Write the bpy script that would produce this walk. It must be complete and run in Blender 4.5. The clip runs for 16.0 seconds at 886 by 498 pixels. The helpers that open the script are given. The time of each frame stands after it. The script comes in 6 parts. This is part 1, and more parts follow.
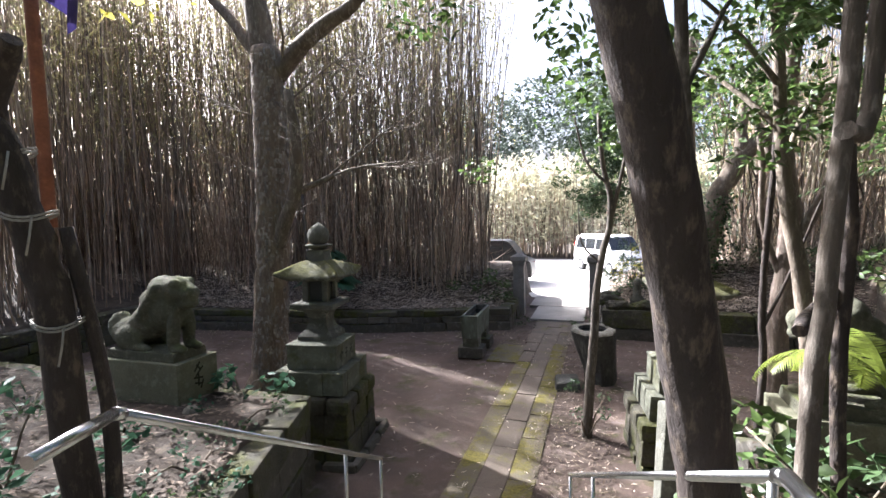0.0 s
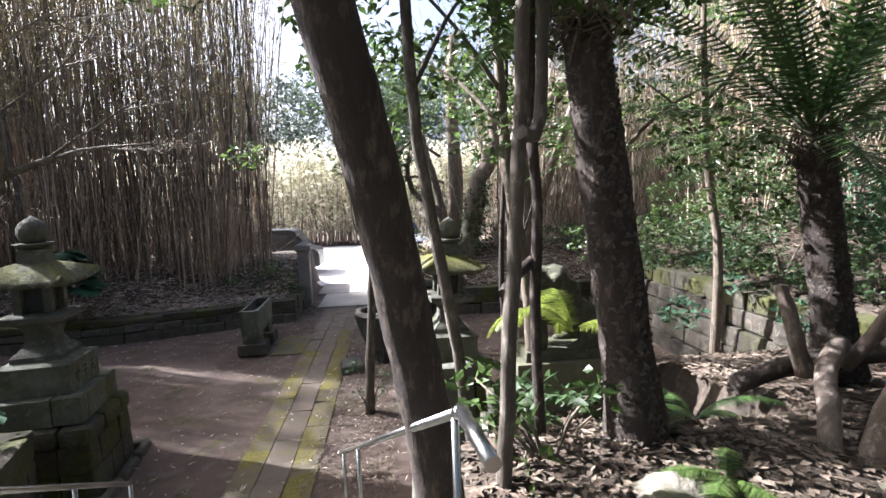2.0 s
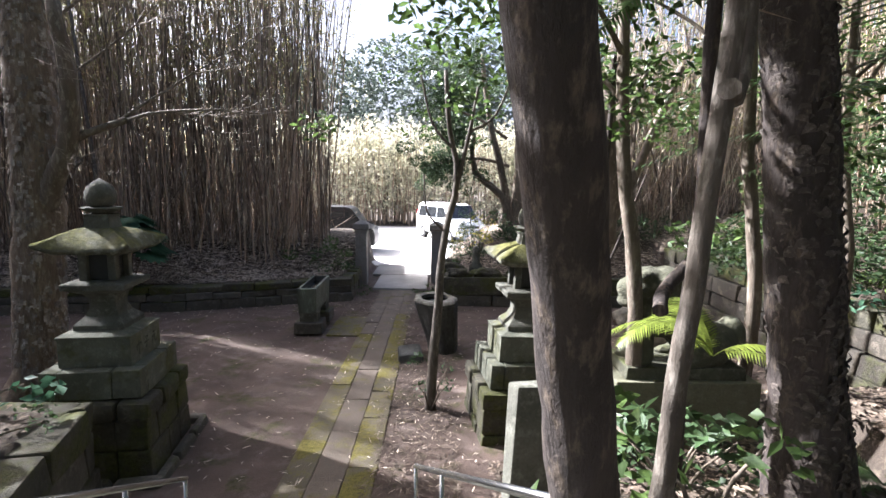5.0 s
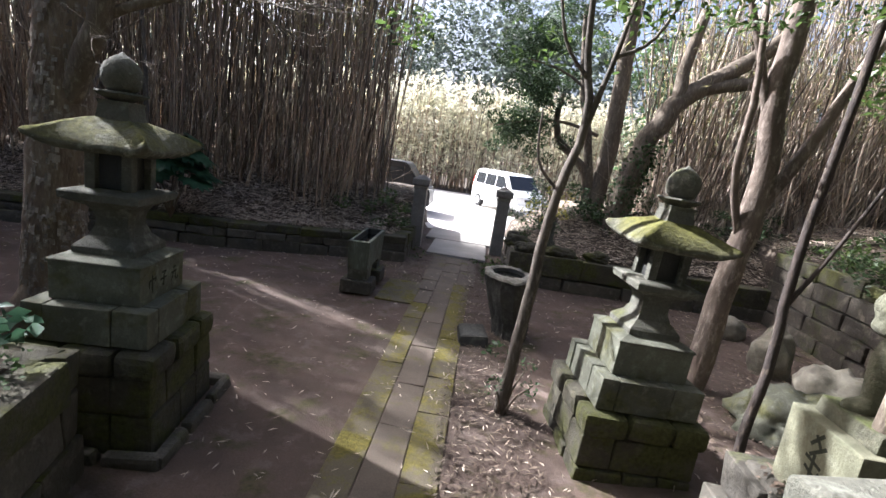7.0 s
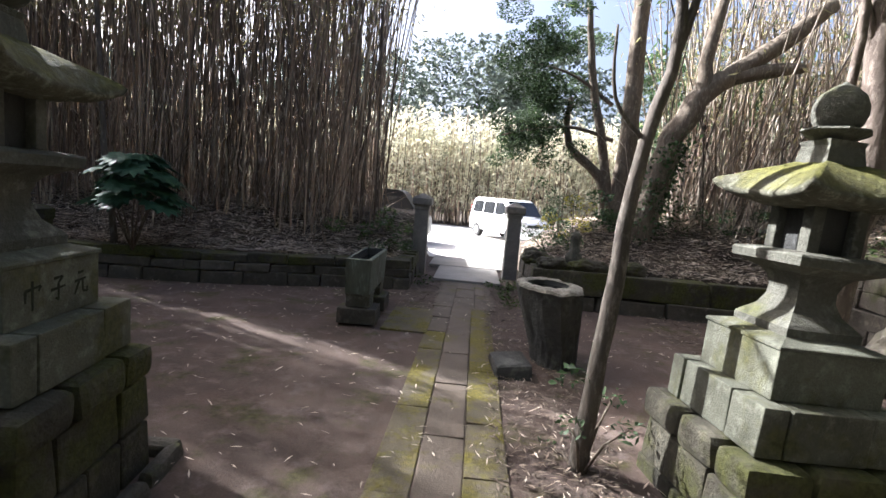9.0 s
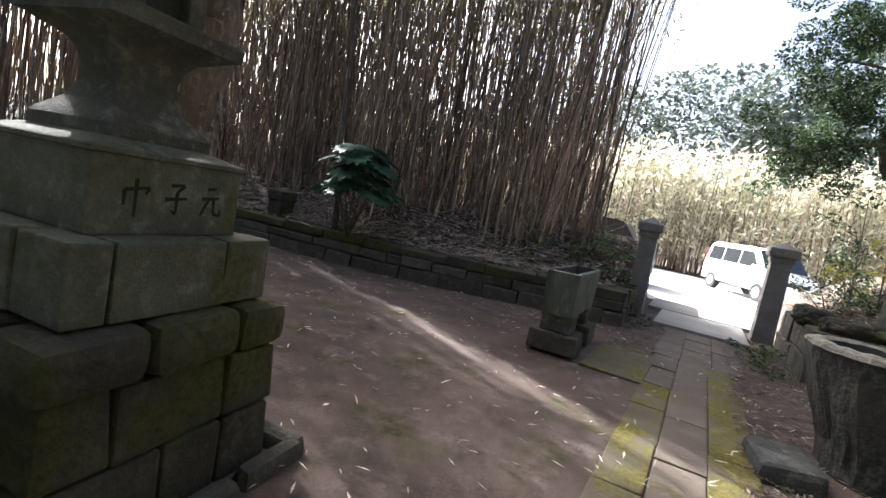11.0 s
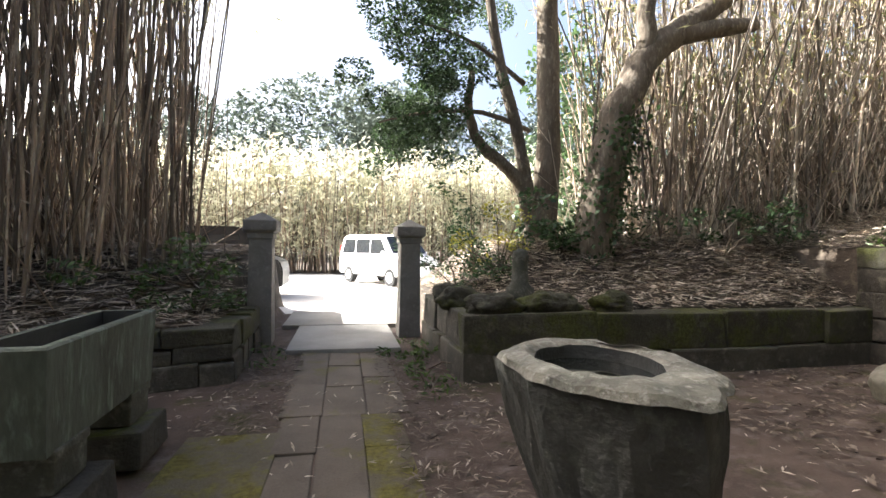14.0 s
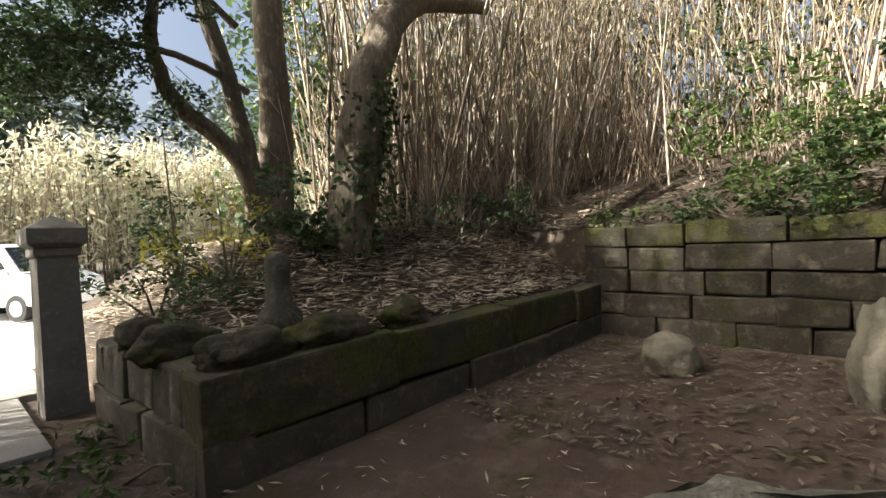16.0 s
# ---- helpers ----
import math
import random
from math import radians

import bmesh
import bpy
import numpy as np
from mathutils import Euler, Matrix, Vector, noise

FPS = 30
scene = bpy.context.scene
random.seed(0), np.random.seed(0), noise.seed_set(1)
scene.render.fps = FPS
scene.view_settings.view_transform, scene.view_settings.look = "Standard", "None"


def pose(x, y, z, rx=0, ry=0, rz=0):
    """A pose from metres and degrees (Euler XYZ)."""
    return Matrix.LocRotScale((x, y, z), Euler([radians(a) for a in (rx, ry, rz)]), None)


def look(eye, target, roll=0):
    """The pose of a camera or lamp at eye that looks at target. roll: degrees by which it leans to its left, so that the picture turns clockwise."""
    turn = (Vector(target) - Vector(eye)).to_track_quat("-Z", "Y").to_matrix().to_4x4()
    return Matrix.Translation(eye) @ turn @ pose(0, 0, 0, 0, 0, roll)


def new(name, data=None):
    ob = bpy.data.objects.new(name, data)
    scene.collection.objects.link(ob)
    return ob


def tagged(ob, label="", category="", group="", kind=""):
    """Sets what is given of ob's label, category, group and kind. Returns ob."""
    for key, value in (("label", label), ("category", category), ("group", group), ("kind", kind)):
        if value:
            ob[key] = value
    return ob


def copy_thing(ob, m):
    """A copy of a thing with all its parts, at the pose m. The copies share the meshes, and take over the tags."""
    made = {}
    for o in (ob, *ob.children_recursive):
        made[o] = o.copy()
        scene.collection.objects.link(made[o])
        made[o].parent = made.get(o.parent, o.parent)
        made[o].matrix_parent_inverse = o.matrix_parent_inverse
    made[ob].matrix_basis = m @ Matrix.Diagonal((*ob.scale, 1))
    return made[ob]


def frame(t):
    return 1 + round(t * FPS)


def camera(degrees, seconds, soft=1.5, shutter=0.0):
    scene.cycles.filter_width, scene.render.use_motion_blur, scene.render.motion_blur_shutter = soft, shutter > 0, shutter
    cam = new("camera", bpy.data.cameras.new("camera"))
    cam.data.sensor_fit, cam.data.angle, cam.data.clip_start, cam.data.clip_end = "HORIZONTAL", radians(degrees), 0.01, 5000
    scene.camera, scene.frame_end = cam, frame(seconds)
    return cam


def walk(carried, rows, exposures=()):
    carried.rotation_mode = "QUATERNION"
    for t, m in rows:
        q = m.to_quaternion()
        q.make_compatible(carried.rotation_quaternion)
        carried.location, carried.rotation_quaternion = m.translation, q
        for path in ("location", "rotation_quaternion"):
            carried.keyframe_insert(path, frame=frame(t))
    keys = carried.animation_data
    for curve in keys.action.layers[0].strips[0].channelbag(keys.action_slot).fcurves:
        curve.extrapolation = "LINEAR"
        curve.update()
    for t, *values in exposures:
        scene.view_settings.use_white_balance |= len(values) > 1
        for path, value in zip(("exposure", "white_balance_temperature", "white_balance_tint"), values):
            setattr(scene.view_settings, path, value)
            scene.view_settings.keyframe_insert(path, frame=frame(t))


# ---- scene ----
cam = camera(85.5, 16.0)
PATH = [
    (0, (1.113, 0.001, 2.92), (0.494, 1.898, 2.785), -1.1),
    (0.5, (1.147, -0.015, 2.914), (0.694, 1.928, 2.777), -1.0),
    (1, (1.206, -0.017, 2.912), (0.966, 1.962, 2.744), -1.6),
    (1.5, (1.27, -0.046, 2.905), (1.293, 1.944, 2.705), -1.5),
    (2, (1.346, -0.046, 2.912), (1.566, 1.931, 2.703), -1.9),
    (2.5, (1.4, -0.043, 2.905), (1.814, 1.905, 2.715), -2.4),
    (3, (1.437, -0.071, 2.896), (1.969, 1.839, 2.636), -2.2),
    (3.5, (1.43, -0.036, 2.892), (1.917, 1.882, 2.605), -1.6),
    (4, (1.345, 0.024, 2.892), (1.704, 1.975, 2.638), -0.0),
    (4.5, (1.174, 0.204, 2.896), (1.403, 2.176, 2.656), 2.0),
    (5, (1.041, 0.543, 2.89), (1.062, 2.524, 2.617), 1.0),
    (5.2, (0.99, 0.694, 2.871), (0.974, 2.678, 2.623), 1.9),
    (7.3, (0.362, 2.089, 2.416), (0.231, 4.042, 2.002), 8.4),
    (7.5, (0.306, 2.24, 2.334), (0.134, 4.197, 1.96), 7.1),
    (8, (0.199, 2.57, 2.138), (0.033, 4.546, 1.879), 5.1),
    (8.2, (0.144, 2.704, 2.062), (0.036, 4.686, 1.818), 4.7),
    (10.3, (-0.003, 3.811, 1.556), (-0.32, 5.776, 1.365), 9.0),
    (10.5, (-0.062, 3.937, 1.5), (-0.534, 5.872, 1.319), 9.7),
    (11, (-0.152, 4.239, 1.395), (-1.097, 5.991, 1.199), 10.7),
    (11.5, (-0.225, 4.572, 1.308), (-1.224, 6.291, 1.098), 10.5),
    (12, (-0.194, 5.003, 1.348), (-1.004, 6.823, 1.168), 6.6),
    (12.5, (-0.164, 5.491, 1.348), (-0.749, 7.402, 1.278), 6.1),
    (13, (-0.111, 5.973, 1.36), (-0.347, 7.959, 1.373), 4.8),
    (13.5, (-0.073, 6.5, 1.359), (-0.063, 8.5, 1.386), 2.8),
    (14, (-0.005, 6.986, 1.338), (0.4, 8.945, 1.339), 0.8),
    (14.5, (0.005, 7.488, 1.373), (0.715, 9.358, 1.399), 0.2),
    (15, (0.034, 7.968, 1.369), (1.011, 9.713, 1.407), -1.4),
    (15.5, (0.096, 8.447, 1.37), (1.294, 10.049, 1.385), -3.2),
    (16, (0.201, 8.848, 1.378), (1.666, 10.209, 1.341), -3.1),
]
walk(cam, [(t, look(eye, target, roll)) for t, eye, target, roll in PATH], [(0, 3.1, 5600, 14), (2.8, 2.85, 5550, 14), (5, 2.9, 5550, 14), (7.5, 2.65, 5600, 13), (11, 3.12, 5700, 11), (13.5, 3.22, 5900, 9), (16, 2.35, 6450, 5)])

# ---------------------------------------------------------------- light
world = bpy.data.worlds.new("world")
scene.world = world
world.use_nodes = True
SUN_ELEV, SUN_AZ = 39.0, -66.0     # degrees; azimuth clockwise from +y
wn, wl = world.node_tree.nodes, world.node_tree.links
sky = wn.new("ShaderNodeTexSky")
sky.sky_type, sky.sun_disc = 'NISHITA', False
sky.sun_elevation, sky.sun_rotation = radians(SUN_ELEV), radians(SUN_AZ)
sky.air_density, sky.dust_density, sky.ozone_density = 0.8, 9.0, 0.4
wl.new(sky.outputs[0], wn["Background"].inputs[0])
wn["Background"].inputs[1].default_value = 0.06
sun_data = bpy.data.lights.new("sun", 'SUN')
sun_data.energy, sun_data.angle, sun_data.color = 5.0, radians(0.6), (1.0, 0.94, 0.85)
sun = new("sun", sun_data)
sdir = Vector((math.sin(radians(SUN_AZ)) * math.cos(radians(SUN_ELEV)), math.cos(radians(SUN_AZ)) * math.cos(radians(SUN_ELEV)), math.sin(radians(SUN_ELEV))))
sun.matrix_basis = look(sdir * 60, (0, 0, 0))

# ---------------------------------------------------------------- materials


def material(name, base, second=None, scale=6.0, rough=0.85, bump=0.3, bump_scale=40.0, moss=None, moss_amount=0.0, metal=0.0,
             third=None, up_moss=False, stretch=(1, 1, 1), vary=0.0, thin=0.0, island=False, spec=0.3, stain=0.25):
    """A worn surface: two colours in large patches, fine grain, optional moss patches and relief."""
    m = bpy.data.materials.new(name)
    m.use_nodes = True
    nt = m.node_tree
    nodes, links = nt.nodes, nt.links
    bsdf = nodes["Principled BSDF"]
    bsdf.inputs["Roughness"].default_value = rough
    bsdf.inputs["Metallic"].default_value = metal
    bsdf.inputs["Specular IOR Level"].default_value = spec
    tc = nodes.new("ShaderNodeNewGeometry")
    mp = nodes.new("ShaderNodeMapping")
    mp.inputs["Scale"].default_value = stretch
    links.new(tc.outputs["Position"], mp.inputs["Vector"])

    def noise_tex(s, detail=5.0, r=0.6):
        n = nodes.new("ShaderNodeTexNoise")
        n.inputs["Scale"].default_value, n.inputs["Detail"].default_value, n.inputs["Roughness"].default_value = s, detail, r
        links.new(mp.outputs[0], n.inputs["Vector"])
        return n.outputs["Fac"]

    def ramp(fac, lo, hi):
        n = nodes.new("ShaderNodeMapRange")
        n.inputs["From Min"].default_value, n.inputs["From Max"].default_value = lo, hi
        links.new(fac, n.inputs["Value"])
        return n.outputs[0]

    def mix(fac, a, b, mode='MIX'):
        n = nodes.new("ShaderNodeMix")
        n.data_type, n.blend_type = 'RGBA', mode
        for sock, v in ((n.inputs["Factor"], fac), (n.inputs["A"], a), (n.inputs["B"], b)):
            if hasattr(v, "links"):
                links.new(v, sock)
            elif isinstance(v, tuple):
                sock.default_value = (*v, 1)
            else:
                sock.default_value = v
        return n.outputs["Result"]

    col = base
    if second:
        col = mix(ramp(noise_tex(scale), 0.35, 0.65), base, second)
    if third:
        col = mix(ramp(noise_tex(scale * 3.7, 6.0, 0.7), 0.52, 0.66), col, third)
    grain = noise_tex(bump_scale, 6.0, 0.65)
    col = mix(stain, col, mix(ramp(grain, 0.3, 0.7), (0.25, 0.25, 0.25), (1.6, 1.6, 1.6)), 'MULTIPLY')
    if vary:
        if island:
            rnd = tc.outputs["Random Per Island"]
        else:
            rnd = nodes.new("ShaderNodeObjectInfo").outputs["Random"]
        v = nodes.new("ShaderNodeMapRange")
        v.inputs["To Min"].default_value, v.inputs["To Max"].default_value = 1 - vary, 1 + vary
        links.new(rnd, v.inputs["Value"])
        comb = nodes.new("ShaderNodeCombineColor")
        for k in range(3):
            links.new(v.outputs[0], comb.inputs[k])
        col = mix(1.0, col, comb.outputs[0], 'MULTIPLY')
    if moss:
        fac = ramp(noise_tex(1.7, 4.0, 0.7), 0.62 - 0.3 * moss_amount, 0.74 - 0.3 * moss_amount)
        if up_moss:
            sep = nodes.new("ShaderNodeSeparateXYZ")
            links.new(tc.outputs["Normal"], sep.inputs[0])
            up = ramp(sep.outputs[2], 0.15, 0.85)
            ml = nodes.new("ShaderNodeMath")
            ml.operation = 'MULTIPLY'
            links.new(up, ml.inputs[0])
            links.new(fac, ml.inputs[1])
            fac = ml.outputs[0]
        mcol = mix(ramp(noise_tex(28.0), 0.35, 0.65), moss, tuple(c * 0.5 for c in moss))
        col = mix(fac, col, mcol)
    if hasattr(col, "links"):
        links.new(col, bsdf.inputs["Base Color"])
    else:
        bsdf.inputs["Base Color"].default_value = (*col, 1)
    if bump:
        b = nodes.new("ShaderNodeBump")
        b.inputs["Strength"].default_value, b.inputs["Distance"].default_value = bump, 0.02
        links.new(grain, b.inputs["Height"])
        links.new(b.outputs[0], bsdf.inputs["Normal"])
    if thin:
        tr = nodes.new("ShaderNodeBsdfTranslucent")
        if hasattr(col, "links"):
            links.new(col, tr.inputs[0])
        ms = nodes.new("ShaderNodeMixShader")
        ms.inputs[0].default_value = thin
        links.new(bsdf.outputs[0], ms.inputs[1])
        links.new(tr.outputs[0], ms.inputs[2])
        links.new(ms.outputs[0], nodes["Material Output"].inputs[0])
    return m


MOSS = (0.085, 0.088, 0.028)
M = dict(
    earth=material("court_earth", (0.106, 0.075, 0.059), (0.062, 0.044, 0.035), 0.9, 0.95, 0.6, 60, third=(0.13, 0.1, 0.084), moss=(0.075, 0.066, 0.025), moss_amount=0.24),
    soil=material("leaf_soil", (0.062, 0.046, 0.033), (0.032, 0.025, 0.019), 1.3, 0.95, 0.8, 30, third=(0.1, 0.08, 0.058)),
    road=material("pale_concrete", (0.55, 0.53, 0.5), (0.48, 0.46, 0.43), 0.6, 0.9, 0.2, 40),
    slab=material("path_slab", (0.135, 0.106, 0.08), (0.092, 0.073, 0.056), 2.2, 0.85, 0.4, 60, moss=(0.13, 0.115, 0.03), moss_amount=0.2, vary=0.1),
    moss_slab=material("mossy_edge_slab", (0.135, 0.112, 0.075), (0.095, 0.08, 0.055), 2.2, 0.95, 0.7, 70, third=(0.13, 0.115, 0.04), moss=(0.16, 0.135, 0.028), moss_amount=0.55, vary=0.08),
    conc=material("threshold_concrete", (0.3, 0.28, 0.255), (0.22, 0.205, 0.185), 1.2, 0.85, 0.3, 60),
    granite=material("grey_granite", (0.2, 0.185, 0.165), (0.15, 0.14, 0.125), 4, 0.75, 0.35, 160, third=(0.24, 0.225, 0.205)),
    stone=material("weathered_tuff", (0.1, 0.097, 0.077), (0.058, 0.057, 0.044), 2.6, 0.9, 0.7, 50, third=(0.15, 0.148, 0.12), moss=MOSS, moss_amount=0.25, up_moss=True, vary=0.12),
    stone_clean=material("blue_grey_tuff", (0.112, 0.113, 0.085), (0.07, 0.07, 0.05), 3.0, 0.9, 0.5, 70, third=(0.15, 0.152, 0.115), moss=(0.09, 0.088, 0.035), moss_amount=0.32, vary=0.12),
    stone_moss=material("mossy_tuff", (0.07, 0.063, 0.044), (0.038, 0.035, 0.026), 2.0, 0.95, 0.9, 35, third=(0.095, 0.087, 0.062), moss=(0.072, 0.074, 0.022), moss_amount=0.55, vary=0.15),
    wall_stone=material("dark_wall_stone", (0.082, 0.073, 0.057), (0.05, 0.045, 0.037), 1.8, 0.92, 0.8, 30, third=(0.115, 0.103, 0.083), moss=(0.085, 0.095, 0.022), moss_amount=0.36, up_moss=True, vary=0.2),
    tall_stone=material("tall_wall_stone", (0.056, 0.047, 0.036), (0.032, 0.028, 0.022), 1.6, 0.92, 0.8, 30, third=(0.105, 0.09, 0.07), moss=(0.055, 0.056, 0.022), moss_amount=0.24, vary=0.3),
    roof_moss=material("lantern_roof_stone", (0.11, 0.105, 0.075), (0.065, 0.063, 0.042), 4.0, 0.95, 0.8, 40, third=(0.2, 0.2, 0.15), moss=(0.115, 0.11, 0.026), moss_amount=0.9, up_moss=True),
    patina=material("green_stained_stone", (0.1, 0.112, 0.088), (0.05, 0.05, 0.038), 3.0, 0.85, 0.5, 45, third=(0.17, 0.2, 0.165), stretch=(1, 1, 0.25)),
    basin=material("dark_basin_stone", (0.05, 0.048, 0.042), (0.033, 0.033, 0.03), 2.4, 0.85, 1.0, 16, third=(0.075, 0.075, 0.062)),
    basin_rim=material("pale_rim_stone", (0.21, 0.195, 0.16), (0.12, 0.112, 0.09), 7.0, 0.9, 1.0, 22, third=(0.29, 0.28, 0.24)),
    rock=material("garden_rock", (0.2, 0.18, 0.14), (0.12, 0.11, 0.085), 3.0, 0.9, 1.0, 14, moss=(0.09, 0.1, 0.03), moss_amount=0.2, up_moss=True),
    limestone=material("pitted_pale_rock", (0.21, 0.19, 0.14), (0.12, 0.11, 0.075), 5.0, 0.95, 1.0, 12, third=(0.06, 0.055, 0.035)),
    steel=material("stainless_steel", (0.46, 0.45, 0.44), (0.36, 0.35, 0.34), 8, 0.25, 0.05, 200, metal=1.0, stain=0.1),
    bark_flake=material("grey_bark_flake", (0.25, 0.215, 0.175), (0.15, 0.12, 0.095), 5.0, 0.95, 0.8, 40, third=(0.33, 0.3, 0.25), vary=0.35, island=True),
    bark=material("flaky_bark", (0.155, 0.125, 0.095), (0.095, 0.075, 0.056), 6.0, 0.95, 1.0, 22, third=(0.23, 0.2, 0.155), stretch=(1, 1, 0.35)),
    bark_orange=material("peeling_bark", (0.19, 0.145, 0.1), (0.13, 0.095, 0.07), 7.0, 0.95, 1.0, 26, third=(0.25, 0.21, 0.16), stretch=(1, 1, 0.3)),
    bark_dark=material("dark_smooth_bark", (0.045, 0.034, 0.028), (0.028, 0.022, 0.019), 5.0, 0.85, 1.0, 18, third=(0.1, 0.076, 0.056), stretch=(1, 1, 0.4)),
    bark_pale=material("pale_smooth_bark", (0.1, 0.083, 0.065), (0.055, 0.045, 0.036), 5.0, 0.85, 0.8, 22, third=(0.165, 0.145, 0.12), stretch=(1, 1, 0.35)),
    bark_red=material("reddish_bark", (0.175, 0.138, 0.11), (0.095, 0.073, 0.058), 4.0, 0.85, 1.0, 20, third=(0.3, 0.25, 0.21), stretch=(1, 1, 0.4)),
    cycad=material("cycad_trunk_scales", (0.075, 0.06, 0.05), (0.05, 0.04, 0.033), 8.0, 0.95, 1.0, 30, third=(0.14, 0.12, 0.1), vary=0.3, island=True),
    straw=material("dry_straw", (0.5, 0.43, 0.345), (0.28, 0.22, 0.165), 9.0, 0.9, 0, 40, vary=0.45, island=True),
    litter=material("fallen_leaves", (0.075, 0.053, 0.038), (0.165, 0.13, 0.098), 5.0, 0.85, 0, 40, vary=0.5, island=True),
    # the pale third colour paints sun highlights on the canes in patches
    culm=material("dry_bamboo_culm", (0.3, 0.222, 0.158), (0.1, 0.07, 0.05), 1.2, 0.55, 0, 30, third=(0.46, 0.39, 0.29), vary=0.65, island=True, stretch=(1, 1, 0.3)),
    # lit copy of the culm: sun on the canes put into the colour
    culm_sunlit=material("sunlit_bamboo_culm", (0.5, 0.43, 0.345), (0.1, 0.073, 0.054), 1.5, 0.5, 0, 30, third=(0.2, 0.14, 0.1), vary=0.7, island=True, stretch=(1, 1, 0.3)),
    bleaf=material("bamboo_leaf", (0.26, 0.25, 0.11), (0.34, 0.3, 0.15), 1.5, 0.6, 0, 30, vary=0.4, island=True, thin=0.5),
    # strong sun on the far hedge is put into this paler leaf colour
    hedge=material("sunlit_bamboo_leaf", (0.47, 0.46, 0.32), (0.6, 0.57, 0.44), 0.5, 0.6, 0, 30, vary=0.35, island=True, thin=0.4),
    leaf=material("glossy_leaf", (0.06, 0.095, 0.037), (0.038, 0.066, 0.027), 3.0, 0.5, 0, 30, vary=0.5, island=True, thin=0.4, spec=0.3),
    leaf_bright=material("fresh_leaf", (0.085, 0.125, 0.032), (0.05, 0.085, 0.025), 2.0, 0.4, 0, 30, vary=0.5, island=True, thin=0.4),
    leaf_blue=material("fatsia_leaf", (0.05, 0.105, 0.058), (0.038, 0.08, 0.046), 3.0, 0.5, 0, 30, vary=0.25, island=True, thin=0.3, spec=0.12),
    frond=material("cycad_frond", (0.05, 0.095, 0.028), (0.07, 0.12, 0.035), 2.0, 0.35, 0, 30, vary=0.3, island=True, thin=0.2, spec=0.5),
    frond_yellow=material("yellow_green_frond", (0.2, 0.24, 0.04), (0.14, 0.18, 0.03), 2.0, 0.4, 0, 30, vary=0.3, island=True, thin=0.45),
    # distance haze mixed into the leaf colour, paler and greyer than near leaves
    far_tree=material("hazy_far_leaf", (0.15, 0.175, 0.14), (0.1, 0.125, 0.1), 0.1, 0.7, 0, 30, vary=0.4, island=True, thin=0.15),
    water=material("dark_water", (0.012, 0.012, 0.01), None, 1, 0.03, 0, 30, spec=0.6, stain=0.0),
    # shade inside trough, basin and firebox put into a near-black stone colour
    hollow=material("shaded_hollow_stone", (0.03, 0.03, 0.028), (0.02, 0.02, 0.018), 5, 0.5, 0.4, 40),
    # shade of the carved cuts as near-black colour; the strokes are not sunk
    carve=material("carved_cut_shade", (0.018, 0.02, 0.011), None, 5, 0.95, 0.3, 40),
    paint=material("white_car_paint", (0.8, 0.8, 0.8), (0.76, 0.76, 0.77), 2, 0.25, 0, 40, spec=0.5, stain=0.03),
    dark_paint=material("black_car_paint", (0.012, 0.012, 0.014), (0.016, 0.016, 0.016), 2, 0.45, 0, 40, spec=0.3, stain=0.05),
    car_glass=material("tinted_car_glass", (0.02, 0.022, 0.025), None, 1, 0.08, 0, 30, spec=0.6, stain=0.0),
    rubber=material("tyre_rubber", (0.02, 0.02, 0.02), (0.03, 0.03, 0.03), 10, 0.9, 0.2, 80),
    alloy=material("grey_alloy", (0.5, 0.5, 0.51), (0.42, 0.42, 0.43), 8, 0.4, 0, 60, metal=0.8),
    red=material("tail_lamp_plastic", (0.4, 0.02, 0.02), None, 4, 0.3, 0, 60),
    purple=material("purple_banner_cloth", (0.055, 0.04, 0.15), (0.04, 0.03, 0.11), 4, 0.9, 0.4, 120, thin=0.25),
    pole=material("rusty_red_pole", (0.25, 0.1, 0.05), (0.18, 0.075, 0.045), 6, 0.7, 0.4, 60),
    cord=material("grey_cord", (0.35, 0.33, 0.29), (0.25, 0.23, 0.2), 20, 0.95, 0.5, 150),
    yellow=material("yellow_leaf", (0.45, 0.4, 0.08), (0.35, 0.33, 0.06), 3, 0.5, 0, 30, vary=0.3, island=True, thin=0.4),
)

# ---------------------------------------------------------------- mesh tools


def mesh_of(name, bm, mat, smooth=False):
    me = bpy.data.meshes.new(name)
    bmesh.ops.recalc_face_normals(bm, faces=bm.faces[:])
    bm.to_mesh(me)
    bm.free()
    me.materials.append(mat)
    if smooth:
        me.polygons.foreach_set("use_smooth", [True] * len(me.polygons))
    return me


def part(name, bm, mat, parent, label="", smooth=False):
    """Links a bmesh as ONE mesh object under a thing or under a part."""
    ob = new(name, mesh_of(name, bm, mat, smooth))
    ob.parent = parent
    if label:
        tagged(ob, label)
    return ob


def thing(name, m, label, category, group="", kind=""):
    ob = new(name)
    ob.empty_display_size = 0.1
    ob.matrix_basis = m
    return tagged(ob, label, category, group, kind)


def solid(name, bm, mat, label, category, group="", kind="", m=None, smooth=False):
    ob = new(name, mesh_of(name, bm, mat, smooth))
    if m is not None:
        ob.matrix_basis = m
    return tagged(ob, label, category, group, kind)


